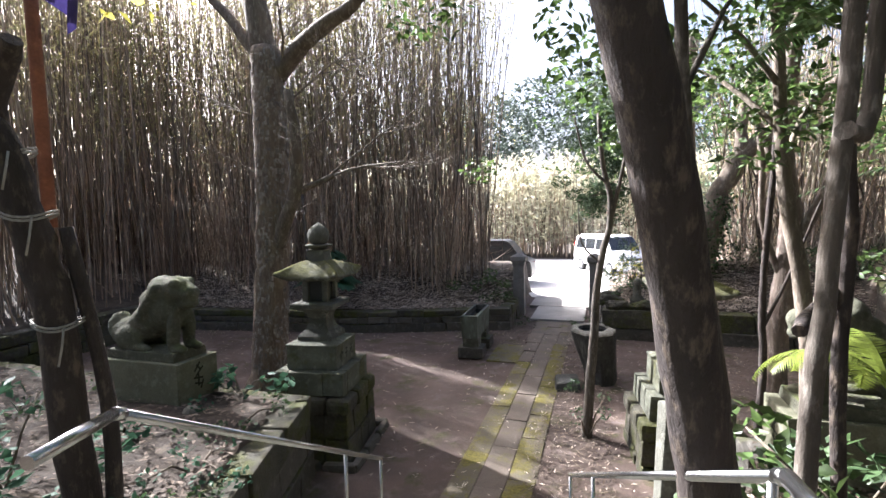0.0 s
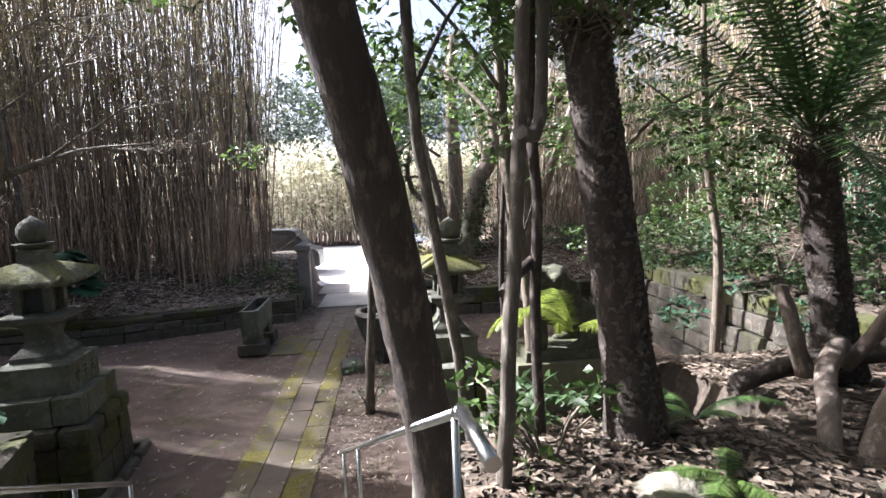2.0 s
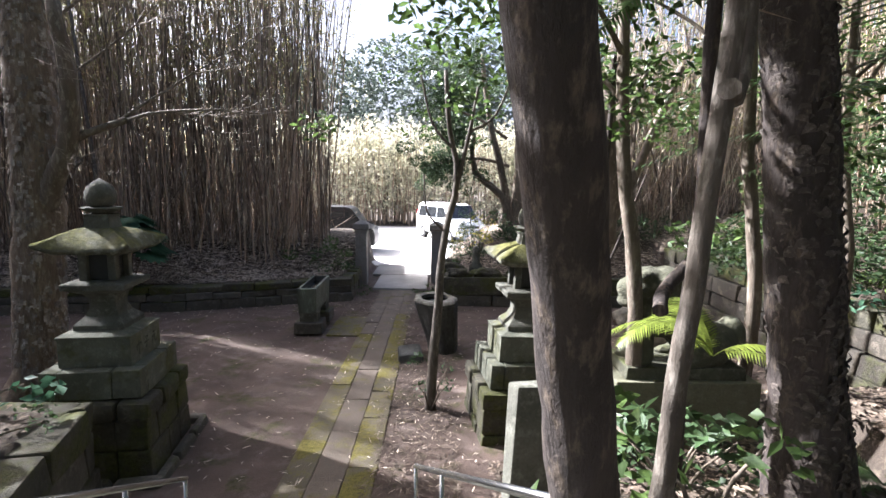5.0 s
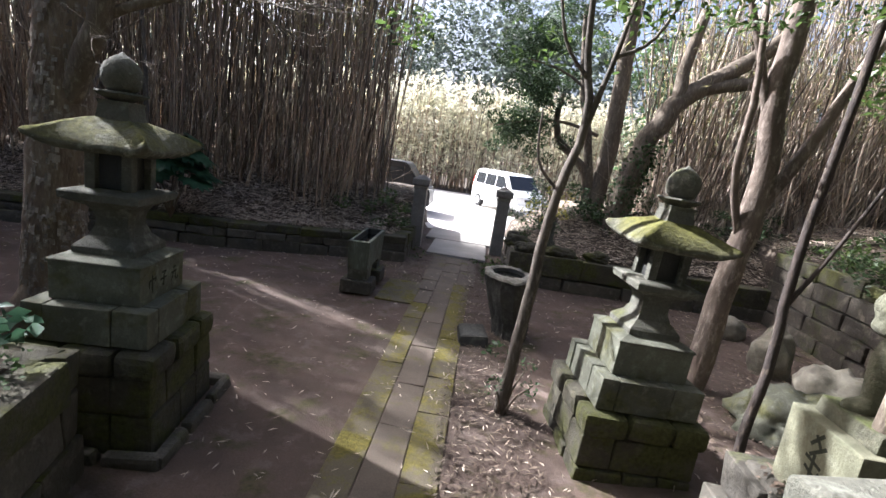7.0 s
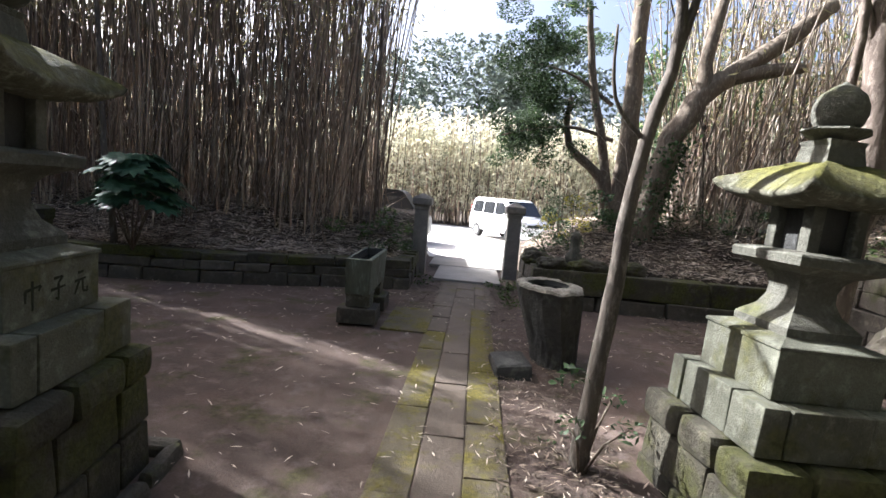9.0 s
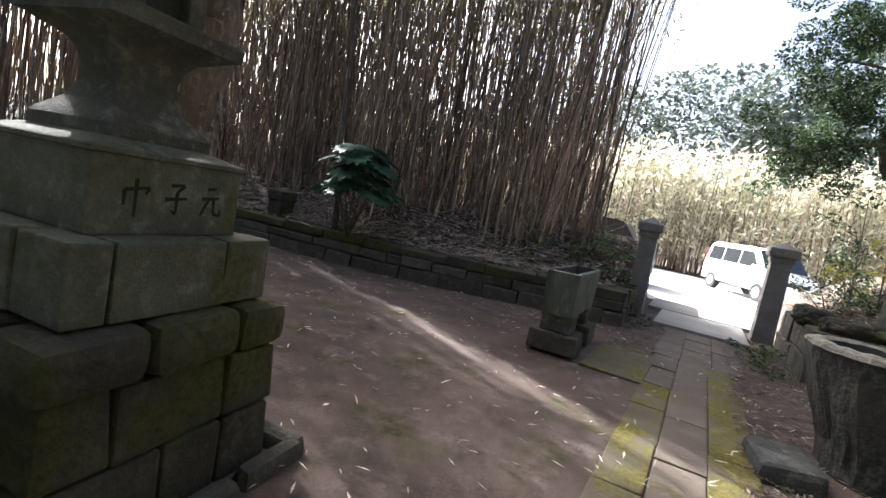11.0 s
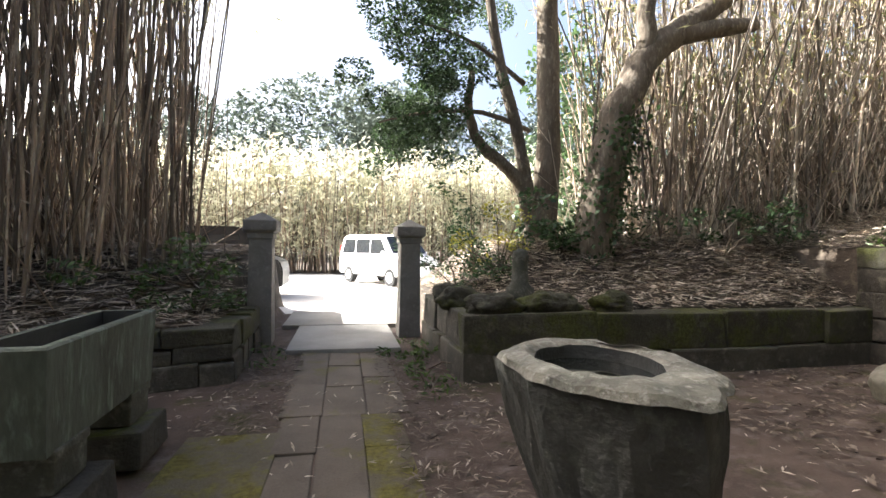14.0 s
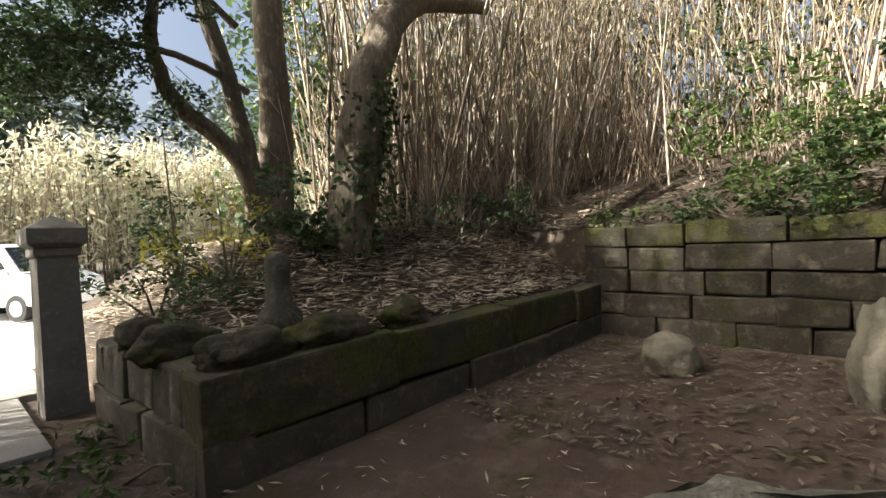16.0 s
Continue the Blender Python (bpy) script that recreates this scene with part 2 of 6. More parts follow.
def box(sx, sy, sz, at=(0, 0, 0), bevel=0.012, taper=1.0, rough=0.0, seed=0, bm=None, top_shift=(0, 0)):
    """A block standing on at (centre of its foot), bevelled; taper shrinks the top; rough moves its corners."""
    own = bmesh.new()
    r = random.Random(seed)
    bmesh.ops.create_cube(own, size=1)
    for v in own.verts:
        up = v.co.z > 0
        k = taper if up else 1.0
        v.co = Vector((v.co.x * sx * k + (top_shift[0] if up else 0), v.co.y * sy * k + (top_shift[1] if up else 0), (v.co.z + 0.5) * sz))
        v.co += Vector([r.uniform(-rough, rough) for _ in range(3)])
        v.co += Vector(at)
    if bevel:
        bmesh.ops.bevel(own, geom=own.edges[:], offset=bevel, segments=2, affect='EDGES', profile=0.6)
    if bm is None:
        return own
    me = bpy.data.meshes.new("tmp")
    own.to_mesh(me)
    own.free()
    bm.from_mesh(me)
    bpy.data.meshes.remove(me)
    return bm


def loft(profile, sides=4, turn=45.0, bm=None, at=(0, 0, 0), squash=1.0, cap=True):
    """Rings (half-width, z) joined: sides=4 gives a square section of that half-width."""
    bm = bm or bmesh.new()
    k = 1 / math.cos(math.pi / sides) if sides < 9 else 1.0
    rings = []
    for hw, z in profile:
        ring = []
        for i in range(sides):
            a = radians(turn) + 2 * math.pi * i / sides
            ring.append(bm.verts.new((at[0] + hw * k * math.cos(a), at[1] + hw * k * squash * math.sin(a), at[2] + z)))
        rings.append(ring)
    for a, b in zip(rings, rings[1:]):
        for i in range(sides):
            bm.faces.new((a[i], a[(i + 1) % sides], b[(i + 1) % sides], b[i]))
    if cap:
        bm.faces.new(rings[0][::-1])
        bm.faces.new(rings[-1])
    return bm


def tube(points, radii, sides=8, bm=None, wobble=0.0, seed=0, cap=True):
    """A tapering limb along points."""
    bm = bm or bmesh.new()
    pts = [Vector(p) for p in points]
    r = random.Random(seed)
    rings = []
    ref = Vector((0.3, 1, 0.1))
    for i, p in enumerate(pts):
        d = (pts[min(i + 1, len(pts) - 1)] - pts[max(i - 1, 0)]).normalized()
        u = d.cross(ref)
        u = (d.cross(Vector((1, 0, 0.2))) if u.length < 0.1 else u).normalized()
        w = d.cross(u)
        rad = radii[i] if isinstance(radii, (list, tuple)) else radii
        rings.append([bm.verts.new(p + (u * math.cos(2 * math.pi * k / sides) + w * math.sin(2 * math.pi * k / sides)) * rad * (1 + r.uniform(-wobble, wobble)))
                      for k in range(sides)])
    for a, b in zip(rings, rings[1:]):
        for k in range(sides):
            f = bm.faces.new((a[k], a[(k + 1) % sides], b[(k + 1) % sides], b[k]))
            f.smooth = True
    if cap:
        bm.faces.new(rings[0][::-1])
        bm.faces.new(rings[-1])
    return bm


def smooth_path(points, n):
    """n points on a smooth curve through the given ones."""
    p = [Vector(q) for q in points]
    out = []
    for i in range(n):
        s = i / (n - 1) * (len(p) - 1)
        k = min(int(s), len(p) - 2)
        f = s - k
        a, b, c, d = p[max(k - 1, 0)], p[k], p[k + 1], p[min(k + 2, len(p) - 1)]
        out.append(0.5 * ((2 * b) + (c - a) * f + (2 * a - 5 * b + 4 * c - d) * f * f + (3 * b - a - 3 * c + d) * f ** 3))
    return out


def lerp_list(values, n):
    xs = np.linspace(0, 1, len(values))
    return [float(v) for v in np.interp(np.linspace(0, 1, n), xs, values)]


def soup(name, verts, faces, mat, label, category, kind="stuff", parent=None):
    """Many small pieces in one mesh, from arrays."""
    me = bpy.data.meshes.new(name)
    verts, faces = np.asarray(verts, np.float32), np.asarray(faces, np.int32)
    n = faces.shape[1]
    me.vertices.add(len(verts))
    me.vertices.foreach_set("co", verts.ravel())
    me.loops.add(faces.size)
    me.loops.foreach_set("vertex_index", faces.ravel())
    me.polygons.add(len(faces))
    me.polygons.foreach_set("loop_start", np.arange(0, faces.size, n, dtype=np.int32))
    me.polygons.foreach_set("loop_total", np.full(len(faces), n, np.int32))
    me.update(calc_edges=True)
    me.materials.append(mat)
    ob = new(name, me)
    if parent:
        ob.parent = parent
    if label or category or kind:
        tagged(ob, label, category, "", kind)
    return ob


def leaves_at(centres, length, width, rng, droop=0.3, spread=1.0, flat=0.0):
    """Folded leaf blades (two quads sharing a midrib) at the given centres. flat: 1 lies level."""
    n = len(centres)
    az = rng.uniform(0, 2 * np.pi, n)
    el = rng.normal(-droop, 0.5 * spread, n) * (1 - flat) + rng.normal(0, 0.15, n) * flat
    roll = rng.uniform(-1.2, 1.2, n) * (1 - flat) + rng.normal(0, 0.25, n) * flat
    L = length * rng.uniform(0.6, 1.3, n)
    W = width * rng.uniform(0.6, 1.3, n)
    d = np.stack([np.cos(az) * np.cos(el), np.sin(az) * np.cos(el), np.sin(el)], 1)
    side = np.stack([-np.sin(az), np.cos(az), 0 * az], 1)
    up = np.cross(d, side) * -1
    s2 = side * np.cos(roll)[:, None] + up * np.sin(roll)[:, None]
    n2 = np.cross(d, s2)
    c = np.asarray(centres)
    a = c - d * L[:, None] * 0.5
    b = c + d * L[:, None] * 0.5
    m1 = c + s2 * W[:, None] * 0.5 + n2 * W[:, None] * 0.15 - d * L[:, None] * 0.08
    m2 = c - s2 * W[:, None] * 0.5 + n2 * W[:, None] * 0.15 - d * L[:, None] * 0.08
    v = np.stack([a, m1, b, m2], 1).reshape(-1, 3)
    i = np.arange(n) * 4
    f = np.concatenate([np.stack([i, i + 1, i + 2], 1), np.stack([i, i + 2, i + 3], 1)])
    return v, f


def merge(parts):
    vs, fs, o = [], [], 0
    for v, f in parts:
        vs.append(v)
        fs.append(f + o)
        o += len(v)
    return np.concatenate(vs), np.concatenate(fs)


def culms(bases, tops, r0, r1, rng, sides=5, rings=4, bow=0.25):
    """Bamboo canes as tapering tubes from bases to tops that bow sideways."""
    n = len(bases)
    t = np.linspace(0, 1, rings)
    bend = rng.normal(0, bow, (n, 3)) * np.array([1, 1, 0])
    p = bases[:, None] * (1 - t)[None, :, None] + tops[:, None] * t[None, :, None] + bend[:, None] * (np.sin(t * np.pi * 0.5) ** 2 * t)[None, :, None]
    r = (r0[:, None] * (1 - t) + r1[:, None] * t)
    a = np.arange(sides) * 2 * np.pi / sides
    ring = np.stack([np.cos(a), np.sin(a), 0 * a], 1)
    v = (p[:, :, None] + r[:, :, None, None] * ring).reshape(-1, 3)
    base = (np.arange(n) * rings * sides)[:, None, None]
    k = np.arange(rings - 1)[None, :, None] * sides
    s = np.arange(sides)[None, None, :]
    s2 = (s + 1) % sides
    q = np.stack(np.broadcast_arrays(base + k + s, base + k + s2, base + k + sides + s2, base + k + sides + s), -1).reshape(-1, 4)
    f = np.concatenate([q[:, [0, 1, 2]], q[:, [0, 2, 3]]])
    return v, f, p

# ---------------------------------------------------------------- the ground, one sheet


def wall_line(x):
    """Foot of the retaining wall on the bamboo side."""
    return np.where(x > -4.5, 12.05 + 0.33 * (x + 1.05), 10.91 + 0.16 * (x + 4.5))


def ease(v, a, b):
    t = np.clip((v - a) / (b - a), 0, 1)
    return t * t * (3 - 2 * t)


def ground_z(x, y):
    x, y = np.asarray(x, float), np.asarray(y, float)
    z = np.zeros(np.broadcast(x, y).shape)
    # bank of the bamboo grove
    d = y - (wall_line(x) + 0.2)
    bank = np.where(x < -1.25, ease(d, 0, 0.12) * (0.5 + 0.8 * ease(d, 0, 2.6)), 0) * (1 - ease(y, 17.0, 18.6)) * ease(-x, 1.25, 1.4)
    z = np.maximum(z, bank)
    # bank right of the gate
    d = y - 11.85
    bank = np.where(x > 1.35, ease(d, 0, 0.12) * (0.62 + ease(d, -0.3, 2.3) * (0.78 + 0.05 * np.clip(x - 1.3, 0, 8)) * ease(x, 1.3, 3.0)), 0) * (1 - ease(y, 17.5, 19.5)) * ease(x, 1.35, 1.5)
    z = np.maximum(z, bank)
    # hillside behind the tall wall
    hill = ease(x, 6.62, 6.75) * (1.42 + 0.3 * np.clip(x - 6.7, 0, 12)) * ease(y, -30, 2)
    z = np.maximum(z, hill * (1 - ease(y, 17.5, 20)))
    # slope on the far left
    hill = ease(-x, 10.2, 10.5) * (0.75 + 0.2 * np.clip(-x - 10.3, 0, 10)) * (1 - ease(y, 16, 18.5))
    z = np.maximum(z, hill)
    # terraces beside the stairs
    edge = np.interp(y, [0.9, 4.6], [-0.97, -2.08])
    left = (0.98 + 0.5 * (1 - ease(y, 0.6, 2.6))) * (1 - ease(y, 4.35, 4.45)) * ease(edge - x, 0, 0.15)
    rim = np.interp(y, [2.4, 3.4, 4.2], [1.6, 1.8, 2.3])
    right = np.where(x < 3.9, 0.88 + 0.6 * (1 - ease(y, 2.5, 3.4)), 1.52 - 0.2 * ease(y, 2.6, 3.6)) * np.where(x < 3.9, 1 - ease(y, 4.75, 4.9), 1 - ease(y, 4.0, 6.0)) * ease(x - rim, -0.1, 0.1)
    mid = 1.42 * (1 - ease(y, 0.9, 3.6)) - 0.25 * ease(y, 0.9, 1.3) * (1 - ease(y, 3.0, 3.8))
    mid = np.where(y > 4, 0, mid)
    near = np.where(x < 0.35, np.maximum(left, mid * (x > -1.25)), np.maximum(right, mid * (x < 1.75)))
    z = np.maximum(z, np.where(y < 5.6, near, 0))
    far = ease(np.hypot(x, y - 6), 60, 300)
    return np.maximum(z, 0) * (1 - far) - 0.02


def axis(lo, a, b, hi, fine, coarse):
    return np.unique(np.concatenate([-np.geomspace(0.5, a - lo, coarse)[::-1] + a, np.arange(a, b, fine), b + np.geomspace(0.01, hi - b, coarse)]))


gx, gy = axis(-400, -11, 8.2, 400, 0.12, 16), axis(-300, -0.6, 19, 500, 0.12, 16)
X, Y = np.meshgrid(gx, gy)
Z = ground_z(X, Y)
rough = np.array([[noise.noise((a * 1.3, b * 1.3, 0.3)) * 0.5 + noise.noise((a * 4.1, b * 4.1, 2.0)) * 0.25 for a in gx] for b in gy])
paved = (np.abs(X) < 0.75) & (Y > 3.5) & (Y < 19)
Z = Z + np.where(paved, 0.0, rough * np.where(Z > 0.2, 0.06, 0.022)) + np.where(paved, 0.004, 0)
nx, ny = len(gx), len(gy)
idx = (np.arange(ny - 1)[:, None] * nx + np.arange(nx - 1)).ravel()
ground = soup("ground", np.stack([X, Y, Z], -1).reshape(-1, 3), np.stack([idx, idx + 1, idx + nx + 1, idx + nx], 1), M["earth"],
              "reddish-brown trodden earth court with leaf-littered banks", "ground", "structure")
ground.data.materials.append(M["soil"])
ground.data.materials.append(M["road"])
fx, fy, fz = (np.stack([A.ravel()[idx], A.ravel()[idx + nx + 1]]).mean(0) for A in (X, Y, Z))
slot = np.where(fz > 0.1, 1, 0)
slot = np.where((fy > 17.2) & (fz < 0.12) & (fy < 33.5), 2, slot)
slot = np.where((fy >= 33.5) | (fy < 0), 1, slot)
ground.data.polygons.foreach_set("material_index", slot.astype(np.int32))
ground.data.polygons.foreach_set("use_smooth", np.ones(len(slot), bool))


def gz(x, y):
    return float(ground_z(x, y))


# ---------------------------------------------------------------- stone courses


def block_mesh(sx, sy, sz, seed, mat, bevel=0.02, rough=0.012):
    return mesh_of("stone_block", box(sx, sy, sz, bevel=bevel, rough=rough, seed=seed), mat)


def course_wall(name, label, a, b, heights, depth, lengths, mat, batter=0.0, seed=1, mats=()):
    """A dry stone retaining wall from a to b (feet of its face); each block an object of its own."""
    r = random.Random(seed)
    a, b = Vector((*a, 0)), Vector((*b, 0))
    d = (b - a).normalized()
    out = Vector((d.y, -d.x, 0))       # towards the viewer of the wall
    ang = math.degrees(math.atan2(d.y, d.x))
    wall = thing(name, Matrix(), label, "wall", "", "structure")
    z = -0.04
    pool = {}
    for c, h in enumerate(heights):
        s = -r.uniform(0, lengths[0] * 0.5)
        total = (b - a).length
        while s < total - 0.02:
            L = r.uniform(*lengths)
            e = min(s + L, total)
            s0 = max(s, 0)
            if e - s0 > 0.08:
                key = (c, round((e - s0) / 0.12), r.randrange(3))
                use = mats[c] if mats and c < len(mats) and mats[c] else mat
                if key not in pool:
                    pool[key] = block_mesh(1.0, depth, h - 0.012, r.randrange(9999), use, bevel=0.026, rough=0.022)
                ob = new("stone_block", pool[key])
                ob.parent = wall
                mid = a + d * (s0 + e) / 2 - out * (depth / 2 + batter * c - r.uniform(-0.02, 0.03))
                ob.matrix_basis = pose(mid.x, mid.y, z + r.uniform(-0.004, 0.004), r.uniform(-0.6, 0.6), r.uniform(-0.6, 0.6), ang + r.uniform(-0.8, 0.8)) @ Matrix.Diagonal((e - s0 - 0.014, 1, 1, 1))
            s = e
        z += h
    return wall


W = M["wall_stone"]
course_wall("wall_bamboo_side", "low dark mossy retaining wall of three stone courses", (-4.5, 10.9), (-1.05, 12.05), (0.25, 0.16, 0.16), 0.34, (0.5, 0.95), W, 0.015, 3, (None, None, M["stone_moss"]))
course_wall("wall_bamboo_side_far", "low dark mossy retaining wall under the bamboo", (-10.4, 9.96), (-4.5, 10.9), (0.25, 0.16, 0.16), 0.34, (0.5, 1.0), W, 0.015, 4, (None, None, M["stone_moss"]))
course_wall("wall_gate_left", "mossy stone wall end beside the gate pillar", (-1.05, 12.08), (-1.12, 13.95), (0.3, 0.28), 0.34, (0.4, 0.7), W, 0.02, 5, (None, M["stone_moss"]))
course_wall("wall_gate_right", "dark cut-stone planter wall beside the gate pillar", (1.12, 13.95), (1.2, 11.66), (0.34, 0.38), 0.32, (0.35, 0.6), W, 0.03, 6)
course_wall("wall_planter", "long dark planter wall with a mossy top edge", (1.2, 11.66), (6.5, 11.75), (0.3, 0.42), 0.32, (1.2, 2.2), W, 0.02, 7, (None, M["stone_moss"]))
course_wall("wall_tall", "tall wall of cut stone blocks in mossy courses", (6.45, 12.0), (6.3, 2.6), (0.3, 0.3, 0.3, 0.3, 0.28), 0.4, (0.6, 1.05), M["tall_stone"], 0.02, 8, (None, None, None, None, M["stone_moss"]))
course_wall("wall_far_left", "mossy retaining wall in the far corner of the court", (-9.8, 5.0), (-10.2, 10.1), (0.3, 0.25, 0.25), 0.35, (0.5, 0.9), M["stone_moss"], 0.02, 9)
course_wall("wall_terrace_left", "mossy stone terrace edge below the guardian statue", (-2.05, 4.62), (-8.5, 4.62), (0.35, 0.32, 0.3), 0.4, (0.6, 1.1), M["stone_moss"], 0.02, 10)
course_wall("wall_stair_left", "mossy kerb wall beside the stairs", (-0.84, 0.9), (-2.02, 4.62), (0.33, 0.33, 0.31), 0.42, (0.6, 1.0), W, 0.0, 11, (None, None, M["stone_moss"]))
course_wall("wall_terrace_right", "dark terrace edge below the second guardian statue", (3.95, 4.98), (2.25, 4.98), (0.32, 0.3, 0.28), 0.4, (0.5, 0.9), W, 0.02, 12)

# ---------------------------------------------------------------- stairs
stairs = thing("stairs", Matrix(), "worn grey stone stairs down to the court", "stairs", "", "structure")
for k in range(8):
    t0, t1 = 1.15 + 0.36 * k, 1.15 + 0.36 * (k + 1)
    f = (t0 + t1) / 2
    xl, xr = np.interp(f, [1.0, 4.0], [-0.75, -1.0]), np.interp(f, [1.0, 4.0], [1.75, 1.25])
    part("step", box(xr - xl, 0.42, 1.6 - 0.181 * k, ((xl + xr) / 2, f + 0.01, -0.18 + 0.0), 0.012, rough=0.006, seed=k), M["stone"], stairs)
part("landing", box(2.9, 3.2, 0.3, (0.5, -0.5, 1.15), 0.01), M["stone"], stairs)

# ---------------------------------------------------------------- paved path
path = thing("pavement_path", Matrix(), "stone path of long slabs with mossy edge stones", "path", "", "structure")
rp = random.Random(21)


def lay(x0, x1, y0, y1, mat, z=0.0, name="slab"):
    ob = new(name, mesh_of(name, box(x1 - x0 - 0.006, y1 - y0 - 0.007, 0.09, bevel=0.01, rough=0.006, seed=rp.randrange(9999)), mat))
    ob.parent = path
    ob.matrix_basis = pose((x0 + x1) / 2, (y0 + y1) / 2, z - 0.09 + rp.uniform(-0.004, 0.004), rp.uniform(-0.3, 0.3), rp.uniform(-0.3, 0.3), rp.uniform(-0.3, 0.3))


for cols, y0, y1 in (((-0.46, -0.17, 0.15, 0.46), 3.9, 10.9), ((-0.5, -0.16, 0.2, 0.55), 10.9, 13.25)):
    for c in range(3):
        y = y0
        while y < y1 - 0.05:
            L = rp.uniform(0.75, 1.25)
            e = y1 if y1 - (y + L) < 0.4 else y + L
            edge = (c != 1) and y < 9.0
            right_moss = c == 2 and 9 <= y < 10.6
            lay(cols[c], cols[c + 1], y, e, M["moss_slab"] if edge or right_moss else M["slab"])
            y = e
lay(-1.05, -0.42, 9.3, 10.6, M["moss_slab"], 0.012, "slab")
for a, b in ((13.25, 15.2), (15.2, 17.0)):
    ob = new("threshold_slab", mesh_of("threshold_slab", box(1.45 if a < 14 else 2.0, b - a - 0.01, 0.1, bevel=0.012), M["conc"]))
    ob.parent = path
    ob.matrix_basis = pose(0.02, (a + b) / 2, -0.055 + (0.01 if a > 14 else 0), 0, 0, 0)

# ---------------------------------------------------------------- gate pillars


def gate_pillar():
    p = thing("gate_pillar", pose(-1.14, 14.15, 0), "square grey granite gate pillar with a pointed cap", "pillar", "gate pillars")
    part("shaft", loft([(0.165, -0.05), (0.165, 0.0), (0.15, 1.44), (0.147, 1.45)]), M["granite"], p)
    part("neck", loft([(0.16, 1.445), (0.172, 1.46), (0.172, 1.52), (0.16, 1.535)]), M["granite"], p)
    part("cap", loft([(0.17, 1.53), (0.215, 1.565), (0.22, 1.58), (0.22, 1.70), (0.21, 1.712), (0.02, 1.82), (0.004, 1.825)]), M["granite"], p)
    return p


pillar = gate_pillar()
copy_thing(pillar, pose(1.0, 14.5, -0.03, 0, 0, 3))

# ---------------------------------------------------------------- stone lanterns


def course_ring(name, half, z0, h, counts, mat, p, seed, bevel=0.012, rough=0.006, shift=0.0, depth=0.3):
    """One course of blocks round a square: counts blocks along each side, butted at the corners."""
    rr = random.Random(seed)
    for side in range(4):
        turn = Matrix.Rotation(side * math.pi / 2, 4, 'Z')
        run = 2 * half - depth
        cuts = [0.0] + [(k + 1) / counts + shift + rr.uniform(-0.05, 0.05) for k in range(counts - 1)] + [1.0]
        for a, b in zip(cuts, cuts[1:]):
            bm = box((b - a) * run - 0.008, depth, h - 0.008, (-half + (a + b) / 2 * run, -half + depth / 2 + rr.uniform(-0.006, 0.006), z0), bevel, 0.985, rough, seed=rr.randrange(9999))
            bm.transform(turn)
            part(name, bm, mat, p)


def stroke(name, face, lines, cx, cz, grow, mat, parent, label):
    """One carved character: shallow bars on the plane x = face, near-black for the shade of the cuts."""
    bm = bmesh.new()
    for x0, y0, x1, y1 in lines:
        d = Vector((x1 - x0, y1 - y0))
        n = Vector((-d.y, d.x)).normalized() * 0.0095
        quad = [(x0 + n.x, y0 + n.y), (x0 - n.x, y0 - n.y), (x1 - n.x * 0.6, y1 - n.y * 0.6), (x1 + n.x * 0.6, y1 + n.y * 0.6)]
        a = [bm.verts.new((face + 0.0015, cx + u * grow, cz + w * grow)) for u, w in quad]
        b = [bm.verts.new((face - 0.004, cx + u * grow, cz + w * grow)) for u, w in quad]
        bm.faces.new(a)
        for i in range(4):
            bm.faces.new((a[i], a[(i + 1) % 4], b[(i + 1) % 4], b[i]))
    return part(name, bm, mat, parent, label)


